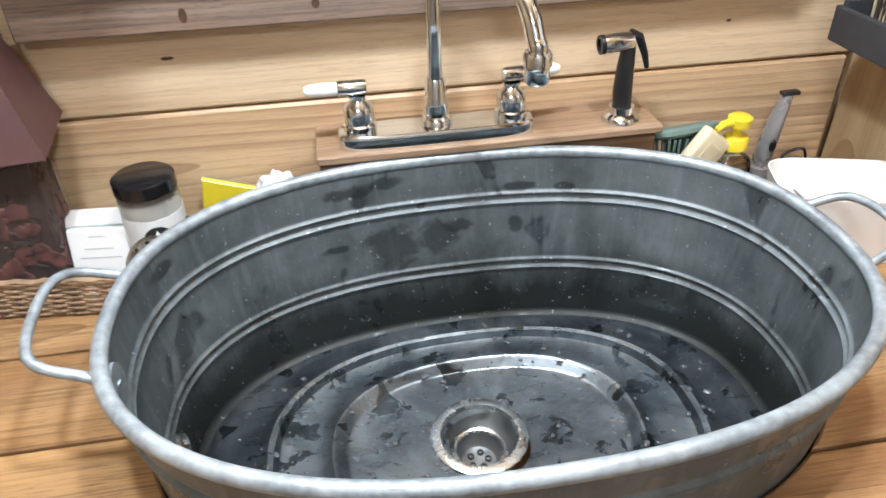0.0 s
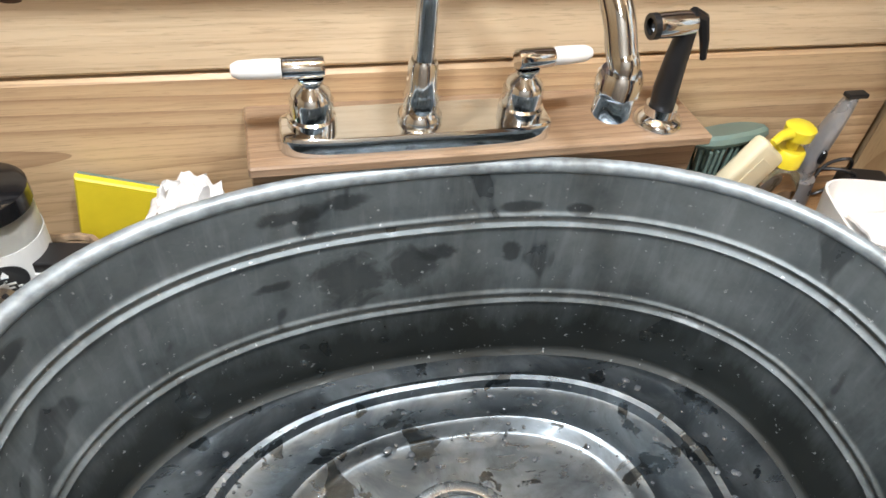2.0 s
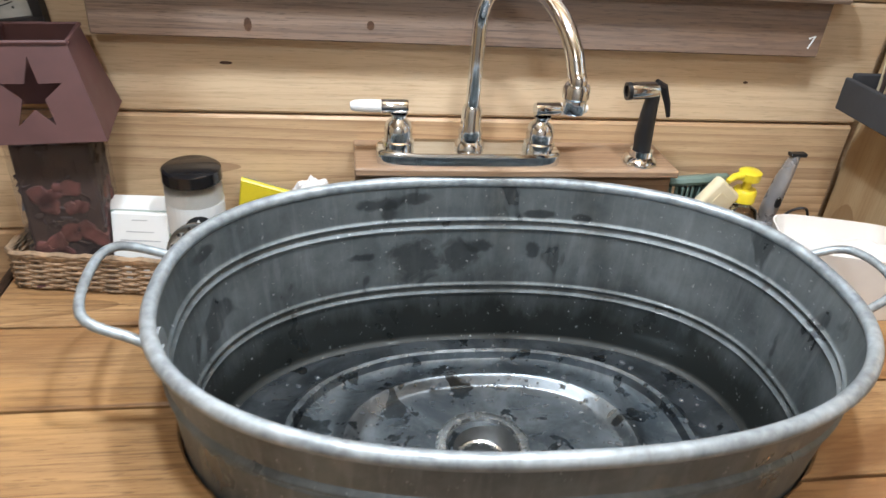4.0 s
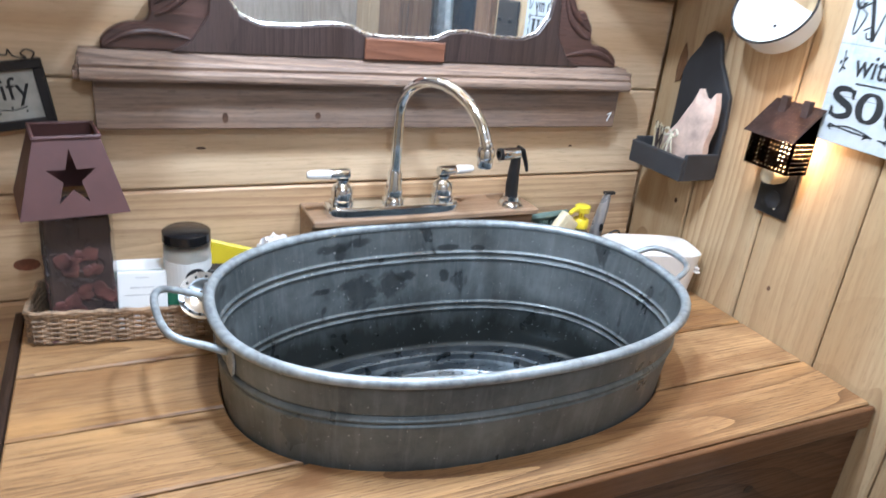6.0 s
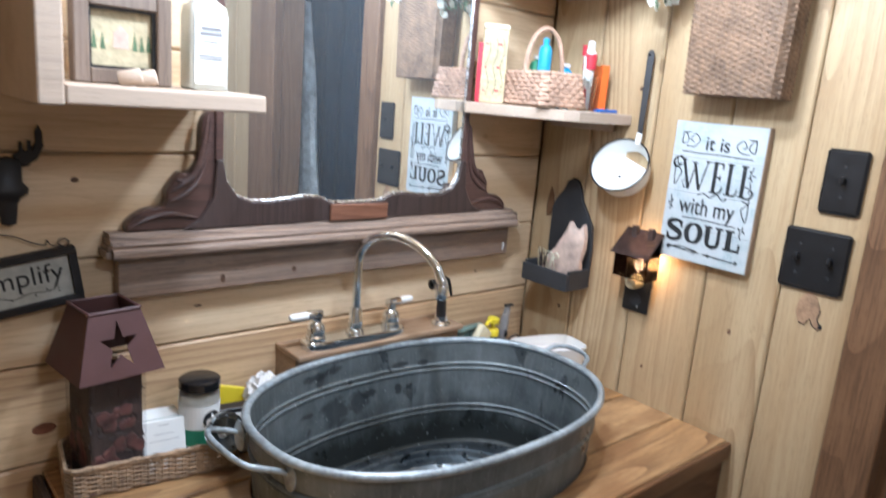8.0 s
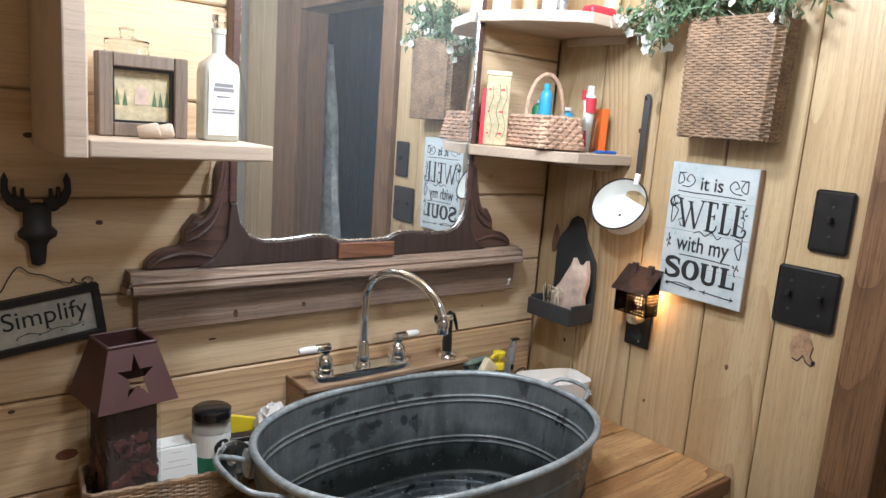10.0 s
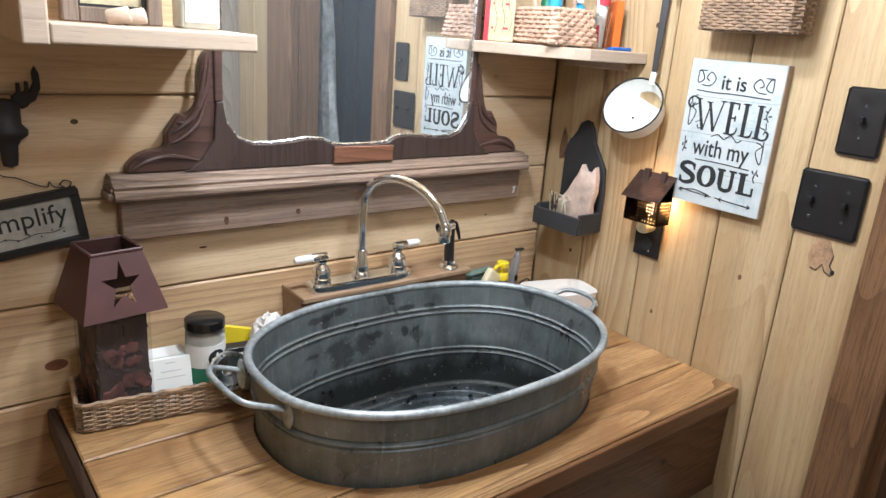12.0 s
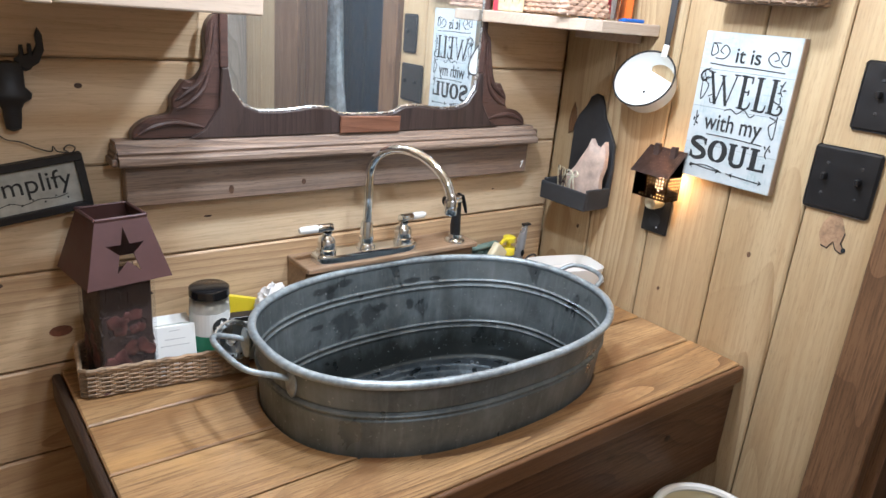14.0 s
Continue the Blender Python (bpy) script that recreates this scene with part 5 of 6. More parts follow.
# wall basket with flowers -------------------------------------------------------------------------
wb = thing("wall_basket", "tall brown wicker wall basket hung against the pine boards", "basket", at=(0.598, -0.560, 1.612))
part("weave", weave(round_rect(0.074, 0.212, 0.0145), 44, 0.005, 0.0058, 0.0034, 0.0034, 0.0026, lambda u: 0.98 + 0.05 * u), wicker_brown, wb, smooth=True)
part("bottom", slab(-0.034, 0.034, -0.10, 0.10, 0.0, 0.005), wicker_brown, wb)
fl = thing("artificial_flowers", "spray of white flowers and dusty greenery in the wall basket", "plant")
leaves, blossoms, stems = [], [], []
rng = random.Random(4)
for k in range(34):
    y = rng.uniform(-0.27, -0.74)
    base = Vector((0.585 + rng.uniform(-0.02, 0.02), -0.55 + rng.uniform(-0.08, 0.08), 1.86))
    tip = Vector((0.555 + rng.uniform(-0.06, 0.05), y, 1.855 + (rng.uniform(-0.045, 0.06) if abs(y + 0.55) > 0.12 else rng.uniform(0.02, 0.12))))
    midp = (base + tip) / 2 + Vector((0, 0, 0.05))
    line = curve_points([base, midp, tip], 5)
    stems.append(tube(line, 0.0014, 4))
    for p in line[3:]:
        for j in range(5):
            m = Matrix.Translation(p + Vector((rng.gauss(0, 0.01), rng.gauss(0, 0.012), rng.gauss(0, 0.01)))) @ Euler((rng.uniform(0, 6), rng.uniform(0, 6), rng.uniform(0, 6))).to_matrix().to_4x4()
            s = rng.uniform(0.7, 1.3)
            leaves.append(moved(prism([(0, -0.003 * s), (0.009 * s, -0.0035 * s), (0.02 * s, 0), (0.009 * s, 0.0035 * s), (0, 0.003 * s)], 0.0005), m))
    if k % 2 == 0:
        for j in range(5):
            m = Matrix.Translation(tip + Vector((rng.gauss(0, 0.012), rng.gauss(0, 0.012), rng.gauss(0, 0.012)))) @ Euler((rng.uniform(0, 6), rng.uniform(0, 6), 0)).to_matrix().to_4x4()
            for q in range(5):
                blossoms.append(moved(prism([(0, -0.002), (0.008, -0.005), (0.012, 0), (0.008, 0.005), (0, 0.002)], 0.0006), m @ Matrix.Rotation(q * 1.257, 4, "Z")))
part("stems", joined(*stems), leaf_green, fl)
part("foliage", joined(*leaves), leaf_green, fl)
part("blossoms", joined(*blossoms), petals, fl, "white blossoms")

# moose head and word plaque --------------------------------------------------------------------------
moose = thing("moose_head_hook", "small black cast iron moose head on the back wall", "wall hook")
MX = -0.652
part("head", lathe([(0, -0.098), (0.011, -0.094), (0.013, -0.08), (0.014, -0.062), (0.019, -0.052), (0.030, -0.045), (0.031, -0.036), (0.022, -0.026), (0.022, 0.0), (0.020, 0.012), (0, 0.016)], 20, Matrix.Translation((MX, -0.017, 1.400)), 1.0, 0.55), black_iron, moose, smooth=True)
for s in (-1, 1):
    out = [(0.012, 0.0), (0.028, -0.004), (0.045, 0.006), (0.054, 0.026), (0.053, 0.05), (0.047, 0.062), (0.042, 0.050), (0.043, 0.034), (0.037, 0.022), (0.036, 0.036), (0.031, 0.037), (0.030, 0.021), (0.025, 0.019), (0.024, 0.034), (0.019, 0.034), (0.018, 0.018), (0.010, 0.012)]
    pts = [(MX + s * x, 1.406 + z) for x, z in (out if s > 0 else out[::-1])]
    part("antler", upright(pts, -0.012, 0.009, 0.002), black_iron, moose)
    part("ear", lathe([(0, 0), (0.006, 0.008), (0.005, 0.016), (0, 0.022)], 10, Matrix.Translation((MX + s * 0.016, -0.017, 1.402)) @ Matrix.Rotation(radians(s * 75), 4, "Y"), 1, 0.5), black_iron, moose, smooth=True)
part("neck_mount", slab(MX - 0.016, MX + 0.016, -0.012, -0.001, 1.37, 1.408, 0.003), black_iron, moose)

aged_face = plain("aged_plaque_face", (0.42, 0.42, 0.38), 0.7, 0, 0.25, 60.0, 0.3)
plaque = thing("word_plaque", "black framed plaque reading simplify hung crooked on wire", "plaque")
plaque.matrix_basis = Matrix.Translation((-0.672, -0.004, 1.196)) @ Matrix.Rotation(radians(-8.2), 4, "Y")
PW, PH = 0.124, 0.050
part("backing", slab(-PW + 0.01, PW - 0.01, -0.008, 0.0, -PH + 0.01, PH - 0.01), aged_face, plaque, "off-white plaque face")
part("frame_rail", slab(-PW, PW, -0.018, 0.001, PH - 0.013, PH, 0.0015), black_iron, plaque)
part("frame_rail", slab(-PW, PW, -0.018, 0.001, -PH, -PH + 0.013, 0.0015), black_iron, plaque)
part("frame_stile", slab(-PW, -PW + 0.013, -0.0175, 0.0005, -PH + 0.0132, PH - 0.0132), black_iron, plaque)
part("frame_stile", slab(PW - 0.013, PW, -0.0175, 0.0005, -PH + 0.0132, PH - 0.0132), black_iron, plaque)
P = Matrix.Translation((0, -0.0084, 0)) @ UP
lettering("Simplify", 0.047, P @ Matrix.Translation((0.030, -0.006, 0)), ink, plaque, 0.138, 0.0)
part("printed_vine", moved(tube(curve_points([(-0.02, -0.022, 0), (0.0, -0.018, 0), (0.02, -0.024, 0), (0.045, -0.019, 0), (0.07, -0.022, 0), (0.09, -0.018, 0)], 5), 0.0007, 5), P), ink, plaque)
for k in range(7):
    part("printed_dot", lathe([(0, 0), (0.0017, 0), (0.0012, 0.0005), (0, 0.0005)], 8, P @ Matrix.Translation((-0.02 + 0.018 * k, -0.025 + 0.007 * (k % 2), 0))), ink, plaque)
star5 = [((0.015 if k % 2 == 0 else 0.0065) * math.sin(k * math.pi / 5), (0.015 if k % 2 == 0 else 0.0065) * math.cos(k * math.pi / 5)) for k in range(10)]
part("star", moved(prism(star5[::-1], 0.004, 0.0006), P @ Matrix.Translation((-0.062, -0.021, 0.0002))), gold, plaque, "ochre wooden star")
wire = [(0.112, 0.05), (0.118, 0.058), (0.108, 0.064), (0.100, 0.058), (0.106, 0.052), (0.09, 0.056), (0.085, 0.066), (0.08, 0.058), (0.06, 0.068), (0.04, 0.082), (0.02, 0.09), (0.005, 0.105)]
part("wire", moved(tube(curve_points([(x, z, -0.002) for x, z in wire] + [(-0.012, 0.09, -0.002), (-0.03, 0.066, -0.002), (-0.05, 0.062, -0.002), (-0.062, 0.056, -0.002), (-0.07, 0.05, -0.002)], 5), 0.0011, 6), P), black_iron, plaque, "thin curled wire hanger")

# counter left: tray with lantern, jar and papers ---------------------------------------------------
tray = thing("wicker_tray", "long low seagrass wicker tray on the counter", "basket", at=(-0.457, -0.100, ZT + 0.001), rz=-7.5)
path = round_rect(0.290, 0.124, 0.0115, 0.010)
part("weave", weave(path, 12, 0.004, 0.0042, 0.0021, 0.0020, 0.0015, None, 2), wicker_grey, tray, smooth=True)
for dz, tw in ((0.0525, 0.0), (0.0545, 1.0)):
    part("braided_rim", tube([(x * 1.005, y * 1.01, dz + 0.0016 * math.sin(i * 2.1 + tw * 3.1)) for i, (x, y) in enumerate(path)], 0.0042, 6, True), wicker_grey, tray, smooth=True)
part("bottom", slab(-0.137, 0.137, -0.055, 0.055, 0.0, 0.005), wicker_grey, tray)
ZB = ZT + 0.0075

lantern = thing("star_lantern", "plum painted lantern with star cut-out over potpourri glass box", "lantern", at=(-0.532, -0.094, ZB), rz=8)
LB, LT, ZB1, ZB2 = 0.0715, 0.0425, 0.208, 0.316
corners = [(-1, -1), (1, -1), (1, 1), (-1, 1)]


def shade_face(k, star=False):
    (ax, ay), (bx, by) = corners[k], corners[(k + 1) % 4]
    b0, b1 = Vector((ax * LB, ay * LB, ZB1)), Vector((bx * LB, by * LB, ZB1))
    t0, t1 = Vector((ax * LT, ay * LT, ZB2)), Vector((bx * LT, by * LT, ZB2))
    bm = bmesh.new()
    quad = [bm.verts.new(p) for p in (b0, b1, t1, t0)]
    edges = [bm.edges.new((quad[i], quad[(i + 1) % 4])) for i in range(4)]
    if star:
        mid = (b0 + b1) / 2
        right = (b1 - b0).normalized()
        up = ((t0 + t1) / 2 - mid).normalized()
        c = mid + up * 0.055
        pts = [bm.verts.new(c + (right * 0.78 * math.sin(i * math.pi / 5) + up * math.cos(i * math.pi / 5)) * (0.043 if i % 2 == 0 else 0.0158)) for i in range(10)]
        edges += [bm.edges.new((pts[i], pts[(i + 1) % 10])) for i in range(10)]
        bmesh.ops.triangle_fill(bm, use_beauty=True, use_dissolve=False, edges=edges)
    else:
        bm.faces.new(quad)
    bmesh.ops.recalc_face_normals(bm, faces=bm.faces[:])
    bmesh.ops.solidify(bm, geom=bm.faces[:], thickness=0.002)
    return bm


for k in range(4):
    part("shade_panel", shade_face(k, k == 0), plum_paint, lantern, "plum painted panel" if k else "plum painted panel with a star hole")
part("shade_lip", joined(*[tube([(a[0] * LT, a[1] * LT, ZB2 + 0.001), (b[0] * LT, b[1] * LT, ZB2 + 0.001)], 0.003, 6) for a, b in zip(corners, corners[1:] + corners[:1])]), plum_paint, lantern)
G = 0.048
for sx, sy in ((0, -1), (0, 1), (1, 0), (-1, 0)):
    if sx == 0:
        bm = slab(-G, G, sy * G - 0.0012, sy * G + 0.0012, 0.001, 0.2075)
    else:
        bm = slab(sx * G - 0.0012, sx * G + 0.0012, -G + 0.0014, G - 0.0014, 0.001, 0.2075)
    pane = part("glass_pane", bm, thin_glass, lantern, "clear dusty glass pane")
    pane.visible_shadow = False
part("base", slab(-G - 0.003, G + 0.003, -G - 0.003, G + 0.003, -0.002, 0.0008), plum_paint, lantern)
rng = random.Random(7)
for mat, count, nm, zz in ((dried_dark, 260, "dried_leaf_fill", 0.188),):
    bms = []
    for k in range(count):
        s = rng.uniform(0.009, 0.023)
        side = rng.choice(((1, 0), (-1, 0), (0, 1), (0, -1), (0, -1)))
        r1, r2 = rng.uniform(-0.038, 0.038), rng.uniform(0.042, 0.0455)
        x, y = (side[0] * r2, r1) if side[0] else (r1, side[1] * r2)
        m = Matrix.Translation((x, y, 0.008 + rng.random() ** 1.2 * zz)) @ Euler((rng.uniform(0, 6), rng.uniform(0, 6), rng.uniform(0, 6))).to_matrix().to_4x4()
        piece = moved(prism([(-s * 0.7, 0), (-s * 0.2, -s * 0.45), (s * 0.6, -s * 0.2), (s * 0.7, s * 0.2), (-s * 0.1, s * 0.5)], 0.0012), m)
        for v in piece.verts:
            v.co.x, v.co.y = max(-0.0463, min(0.0463, v.co.x)), max(-0.0463, min(0.0463, v.co.y))
        bms.append(piece)
    part(nm, joined(*bms), mat, lantern)
lumps = []
for k in range(46):
    lump = bmesh.new()
    bmesh.ops.create_icosphere(lump, subdivisions=2, radius=rng.uniform(0.008, 0.016))
    side = rng.choice(((1, 0), (-1, 0), (0, -1), (0, -1)))
    r1 = rng.uniform(-0.036, 0.036)
    off = Vector((side[0] * 0.042, r1, 0)) if side[0] else Vector((r1, side[1] * 0.042, 0))
    off.z = rng.choice((0.02, 0.04, 0.055, 0.075, 0.12)) + rng.uniform(-0.012, 0.02)
    for v in lump.verts:
        v.co = v.co * (1 + 0.5 * noise.noise(v.co * 120.0 + off * 50.0)) + off
        v.co.x, v.co.y, v.co.z = max(-0.0464, min(0.0464, v.co.x)), max(-0.0464, min(0.0464, v.co.y)), max(0.003, v.co.z)
    lumps.append(lump)
part("dried_petal_fill", joined(*lumps), dried, lantern, "dried rose and apple lumps", True)
part("fill_core", slab(-0.0445, 0.0445, -0.0445, 0.0445, 0.002, 0.198, 0.004, 2), dried_dark, lantern)

gloss_black = plain("glossy_black_plastic", (0.010, 0.010, 0.011), 0.14, 0, 0.2)
jar = thing("cream_jar", "clear jar of white cream with a black screw lid", "jar", at=(-0.371, -0.108, ZB - 0.018))
part("jar_wall", lathe([(0, 0.0), (0.034, 0.0), (0.037, 0.004), (0.037, 0.135), (0.0365, 0.150), (0.034, 0.155), (0.034, 0.160), (0, 0.160)], 36), frosted, jar, smooth=True)
part("cream", lathe([(0, 0.003), (0.032, 0.003), (0.0345, 0.006), (0.0345, 0.145), (0, 0.145)], 32), porcelain, jar, smooth=True)
lid = part("lid", lathe([(0, 0.175), (0.033, 0.175), (0.0375, 0.172), (0.0378, 0.1565), (0.0365, 0.1555), (0.0345, 0.1555)], 40), gloss_black, jar, "black ribbed screw lid", True)
part("paper_label", lathe([(0.0373, 0.083), (0.0378, 0.083), (0.0378, 0.128), (0.0373, 0.128)], 36), paper, jar)
part("green_band", lathe([(0.0373, 0.050), (0.0378, 0.050), (0.0378, 0.0825), (0.0373, 0.0825)], 36), green_label, jar)
bm = prism(oval(0.017, 0.017, 28, 2.0), 0.001)
for v in bm.verts:
    a = v.co.x / 0.0378 - math.pi / 2 + 0.24
    r = 0.0380 + v.co.z
    v.co = Vector((r * math.cos(a), r * math.sin(a), 0.102 + v.co.y))
emblem = part("round_label", bm, ink, jar, "black round label")
for z, w in ((0.094, 0.010), (0.099, 0.006)):
    bm = slab(-w, w, 0, 0.0004, z, z + 0.002)
    for v in bm.verts:
        a = v.co.x / 0.0378 - math.pi / 2 + 0.24
        v.co = Vector(((0.0392 + v.co.y) * math.cos(a), (0.0392 + v.co.y) * math.sin(a), v.co.z))
    part("label_bar", bm, paper, emblem)
bm = prism([(0, 0.0), (0.003, 0.006), (0, 0.012), (-0.003, 0.006)], 0.0004)
for v in bm.verts:
    a = v.co.x / 0.0378 - math.pi / 2 + 0.24
    v.co = Vector(((0.0392 + v.co.z) * math.cos(a), (0.0392 + v.co.z) * math.sin(a), 0.103 + v.co.y))
part("label_leaf", bm, paper, emblem)

faint_ink = plain("faint_grey_ink", (0.40, 0.41, 0.42), 0.7)
card = thing("soap_card", "white printed card packet leaning in the tray", "card", at=(-0.444, -0.135, ZB - 0.001), rz=-6)
card.matrix_basis = card.matrix_basis @ Matrix.Rotation(radians(-14), 4, "X")
part("packet", slab(-0.037, 0.037, -0.006, 0.006, 0.001, 0.094, 0.0015), paper, card)
for w, z in ((0.010, 0.084), (0.018, 0.068), (0.026, 0.056)):
    part("print_bar", slab(-w, w, -0.0064, -0.0061, z, z + 0.0011), faint_ink, card)
pale_green = plain("pale_green_card", (0.34, 0.42, 0.36), 0.6)
gbox = thing("green_soap_box", "flat pale green and white soap box behind the card", "box", at=(-0.447, -0.078, ZB), rz=-4)
part("carton", slab(-0.045, 0.045, -0.022, 0.022, 0, 0.086, 0.001), pale_green, gbox)
part("label", slab(-0.044, 0.044, -0.021, 0.021, 0.0862, 0.0872), paper, gbox)
ybox = thing("yellow_sponge", "bright yellow flat sponge standing in the tray", "sponge", at=(-0.288, -0.012, ZT + 0.001), rz=-3)
part("pad", upright([(-0.050, 0.0), (-0.034, 0.104), (0.048, 0.080), (0.048, 0.0)], -0.004, 0.010, 0.002), yellow, ybox)
part("scour_layer", upright([(-0.049, 0.001), (-0.033, 0.102), (0.047, 0.078), (0.047, 0.001)], 0.0, 0.0035), green, ybox)
puff = thing("bath_puff", "white fluffy bath puff", "bath puff", at=(-0.218, -0.068, ZT + 0.001))
bm = bmesh.new()
bmesh.ops.create_icosphere(bm, subdivisions=4, radius=0.040)
for v in bm.verts:
    d = v.co.normalized()
    v.co = d * (0.040 + 0.009 * noise.noise(d * 6.0) + 0.003 * noise.noise(d * 17.0))
    v.co.z = v.co.z * 1.4 + 0.067
part("mesh_cloud", bm, towel, puff, smooth=True)
part("cord", tube(curve_points([(0.0, 0.03, 0.03), (0.02, 0.05, 0.01), (0.03, 0.035, 0.004)], 5), 0.0016, 6), towel, puff)
bk = thing("black_box", "small black and white packet", "box", at=(-0.312, -0.125, ZT + 0.001), rz=-10)
part("carton", slab(-0.03, 0.03, -0.014, 0.014, 0, 0.098, 0.001), black_plastic, bk)
part("white_face", slab(-0.029, 0.029, -0.0165, -0.0142, 0.004, 0.088), paper, bk)
strainer = thing("sink_strainer", "chrome perforated sink strainer leaning on the tub", "strainer", at=(-0.352, -0.205, 0.93))
strainer.matrix_basis = Matrix.Translation((-0.358, -0.196, 0.936)) @ Euler((radians(58), radians(-18), 0)).to_matrix().to_4x4()
part("dish", lathe([(0.0, -0.010), (0.018, -0.010), (0.024, -0.002), (0.036, 0.0), (0.037, 0.0015), (0.024, 0.0), (0.0, -0.0085)], 32), chrome, strainer, smooth=True)
part("knob", lathe([(0, -0.008), (0.004, -0.008), (0.004, 0.004), (0.008, 0.006), (0.007, 0.01), (0, 0.011)], 16), chrome, strainer, smooth=True)
for k in range(12):
    a = k * math.pi / 6
    part("hole_mark", lathe([(0, 0), (0.0022, 0), (0.0022, 0.0006), (0, 0.0006)], 8, Matrix.Translation((0.030 * math.cos(a), 0.030 * math.sin(a), 0.0012))), black_plastic, strainer)
part("leg", tube([(0, 0.034, -0.001), (0, 0.036, -0.05)], 0.002, 6), chrome, strainer)

# counter right: soap, brush, trimmer, dish ------------------------------------------------------------
scrub = thing("scrub_brush", "pale green scrubbing brush with dark bristles", "brush", at=(0.362, -0.062, ZT + 0.001), rz=10)
part("stand", slab(-0.038, 0.05, -0.058, 0.022, 0.0, 0.070, 0.004, 2), charcoal, scrub)
part("back", prism(oval(0.05, 0.030, 28, 2.6), 0.014, 0.004, Matrix.Translation((0, 0, 0.118)) @ Matrix.Rotation(radians(-25), 4, "X")), green, scrub, smooth=True)
part("bristles", joined(*[tube([(x, y, 0.071), (x * 1.1 + rng.uniform(-0.003, 0.003), y * 1.1, 0.117 - y * 0.4)], 0.0022, 5) for x in [(-0.036 + 0.008 * i) for i in range(10)] for y in (-0.018, -0.006, 0.006, 0.018)]), green, scrub)
bar = thing("soap_bar", "cream coloured bar of soap leaning on the brush", "soap", at=(0.348, -0.104, ZT + 0.072), rz=8)
bar.matrix_basis = bar.matrix_basis @ Matrix.Translation((0, 0, 0.006)) @ Matrix.Rotation(radians(38), 4, "Y")
part("cake", slab(-0.026, 0.026, -0.010, 0.010, 0.006, 0.072, 0.006, 3), cream, bar, smooth=True)
part("stamp", slab(-0.012, 0.012, -0.0112, -0.0102, 0.02, 0.056, 0.0004), cream, bar)
pump = thing("soap_pump_bottle", "clear hand soap bottle with a yellow pump top", "soap dispenser", at=(0.421, -0.095, ZT + 0.001))
pump.matrix_basis = pump.matrix_basis @ Matrix.Diagonal((0.93, 0.93, 0.93, 1))
part("reservoir", lathe([(0, 0), (0.026, 0), (0.030, 0.004), (0.030, 0.085), (0.026, 0.1), (0.015, 0.108), (0.015, 0.116), (0, 0.116)], 32, None, 1.1, 0.8), glass, pump, smooth=True)
part("liquid", lathe([(0, 0.003), (0.025, 0.003), (0.0275, 0.008), (0.0275, 0.05), (0, 0.05)], 28, None, 1.1, 0.8), tan_print, pump, smooth=True)
part("label", slab(-0.02, 0.02, -0.0265, -0.0245, 0.02, 0.075), paper, pump)
part("collar", lathe([(0, 0.1165), (0.0185, 0.1165), (0.0185, 0.134), (0.016, 0.137), (0, 0.137)], 28), yellow, pump, "yellow pump collar", True)
part("pump_head", lathe([(0, 0.1375), (0.007, 0.1375), (0.007, 0.150), (0.017, 0.153), (0.018, 0.166), (0.014, 0.169), (0, 0.17)], 24), yellow, pump, "yellow pump head", True)
part("nozzle", tube([(-0.008, -0.002, 0.161), (-0.030, -0.008, 0.161), (-0.042, -0.012, 0.155)], 0.006, 10, radii=[0.0075, 0.006, 0.0045]), yellow, pump, smooth=True)
trim = thing("beard_trimmer", "grey metallic cordless trimmer standing in its charger", "trimmer", at=(0.494, -0.058, ZT + 0.001))
trim.matrix_basis = trim.matrix_basis @ Matrix.Diagonal((0.86, 0.86, 0.92, 1))
part("charger", lathe([(0, 0), (0.028, 0), (0.027, 0.03), (0.023, 0.06), (0.0, 0.062)], 24), grey_plastic, trim, smooth=True)
part("grip", tube([(0, 0, 0.055), (0.004, 0, 0.09), (0.010, 0, 0.13), (0.017, 0, 0.165), (0.020, 0, 0.18)], 0.015, 18, radii=[0.0150, 0.0160, 0.0145, 0.0110, 0.0085]), grey_plastic, trim, smooth=True)
part("blade", slab(0.007, 0.038, -0.008, 0.006, 0.179, 0.185, 0.001), black_plastic, trim)
part("switch", lathe([(0, 0), (0.006, 0), (0.005, 0.003), (0, 0.003)], 14, Matrix.Translation((0.004, -0.0172, 0.10)) @ Matrix.Rotation(radians(90), 4, "X"), 1, 1.8), black_plastic, trim)
cable = tagged(part("charger_cable", tube(curve_points([(0.515, -0.06, ZT + 0.02), (0.535, -0.05, ZT + 0.06), (0.56, -0.06, ZT + 0.075), (0.575, -0.05, ZT + 0.035), (0.55, -0.04, ZT + 0.006), (0.53, -0.045, ZT + 0.05), (0.565, -0.07, ZT + 0.06), (0.60, -0.055, ZT + 0.003)], 7), 0.0022, 7), black_plastic, None, "", True), "tangled thin black charger cable on the counter", "cable")
adapter = thing("power_adapter", "black power adapter lying by the wall", "adapter", at=(0.585, -0.075, ZT + 0.001), rz=-15)
part("casing", slab(-0.03, 0.03, -0.022, 0.022, 0, 0.055, 0.005, 2), black_plastic, adapter)
part("prong", slab(0.031, 0.044, -0.008, -0.006, 0.02, 0.026), steel, adapter)
dish = thing("soap_tray", "white plastic tray with folded white cloth at the wall", "tray", at=(0.535, -0.195, ZT + 0.001), rz=-16)
bm = bmesh.new()
prev = None
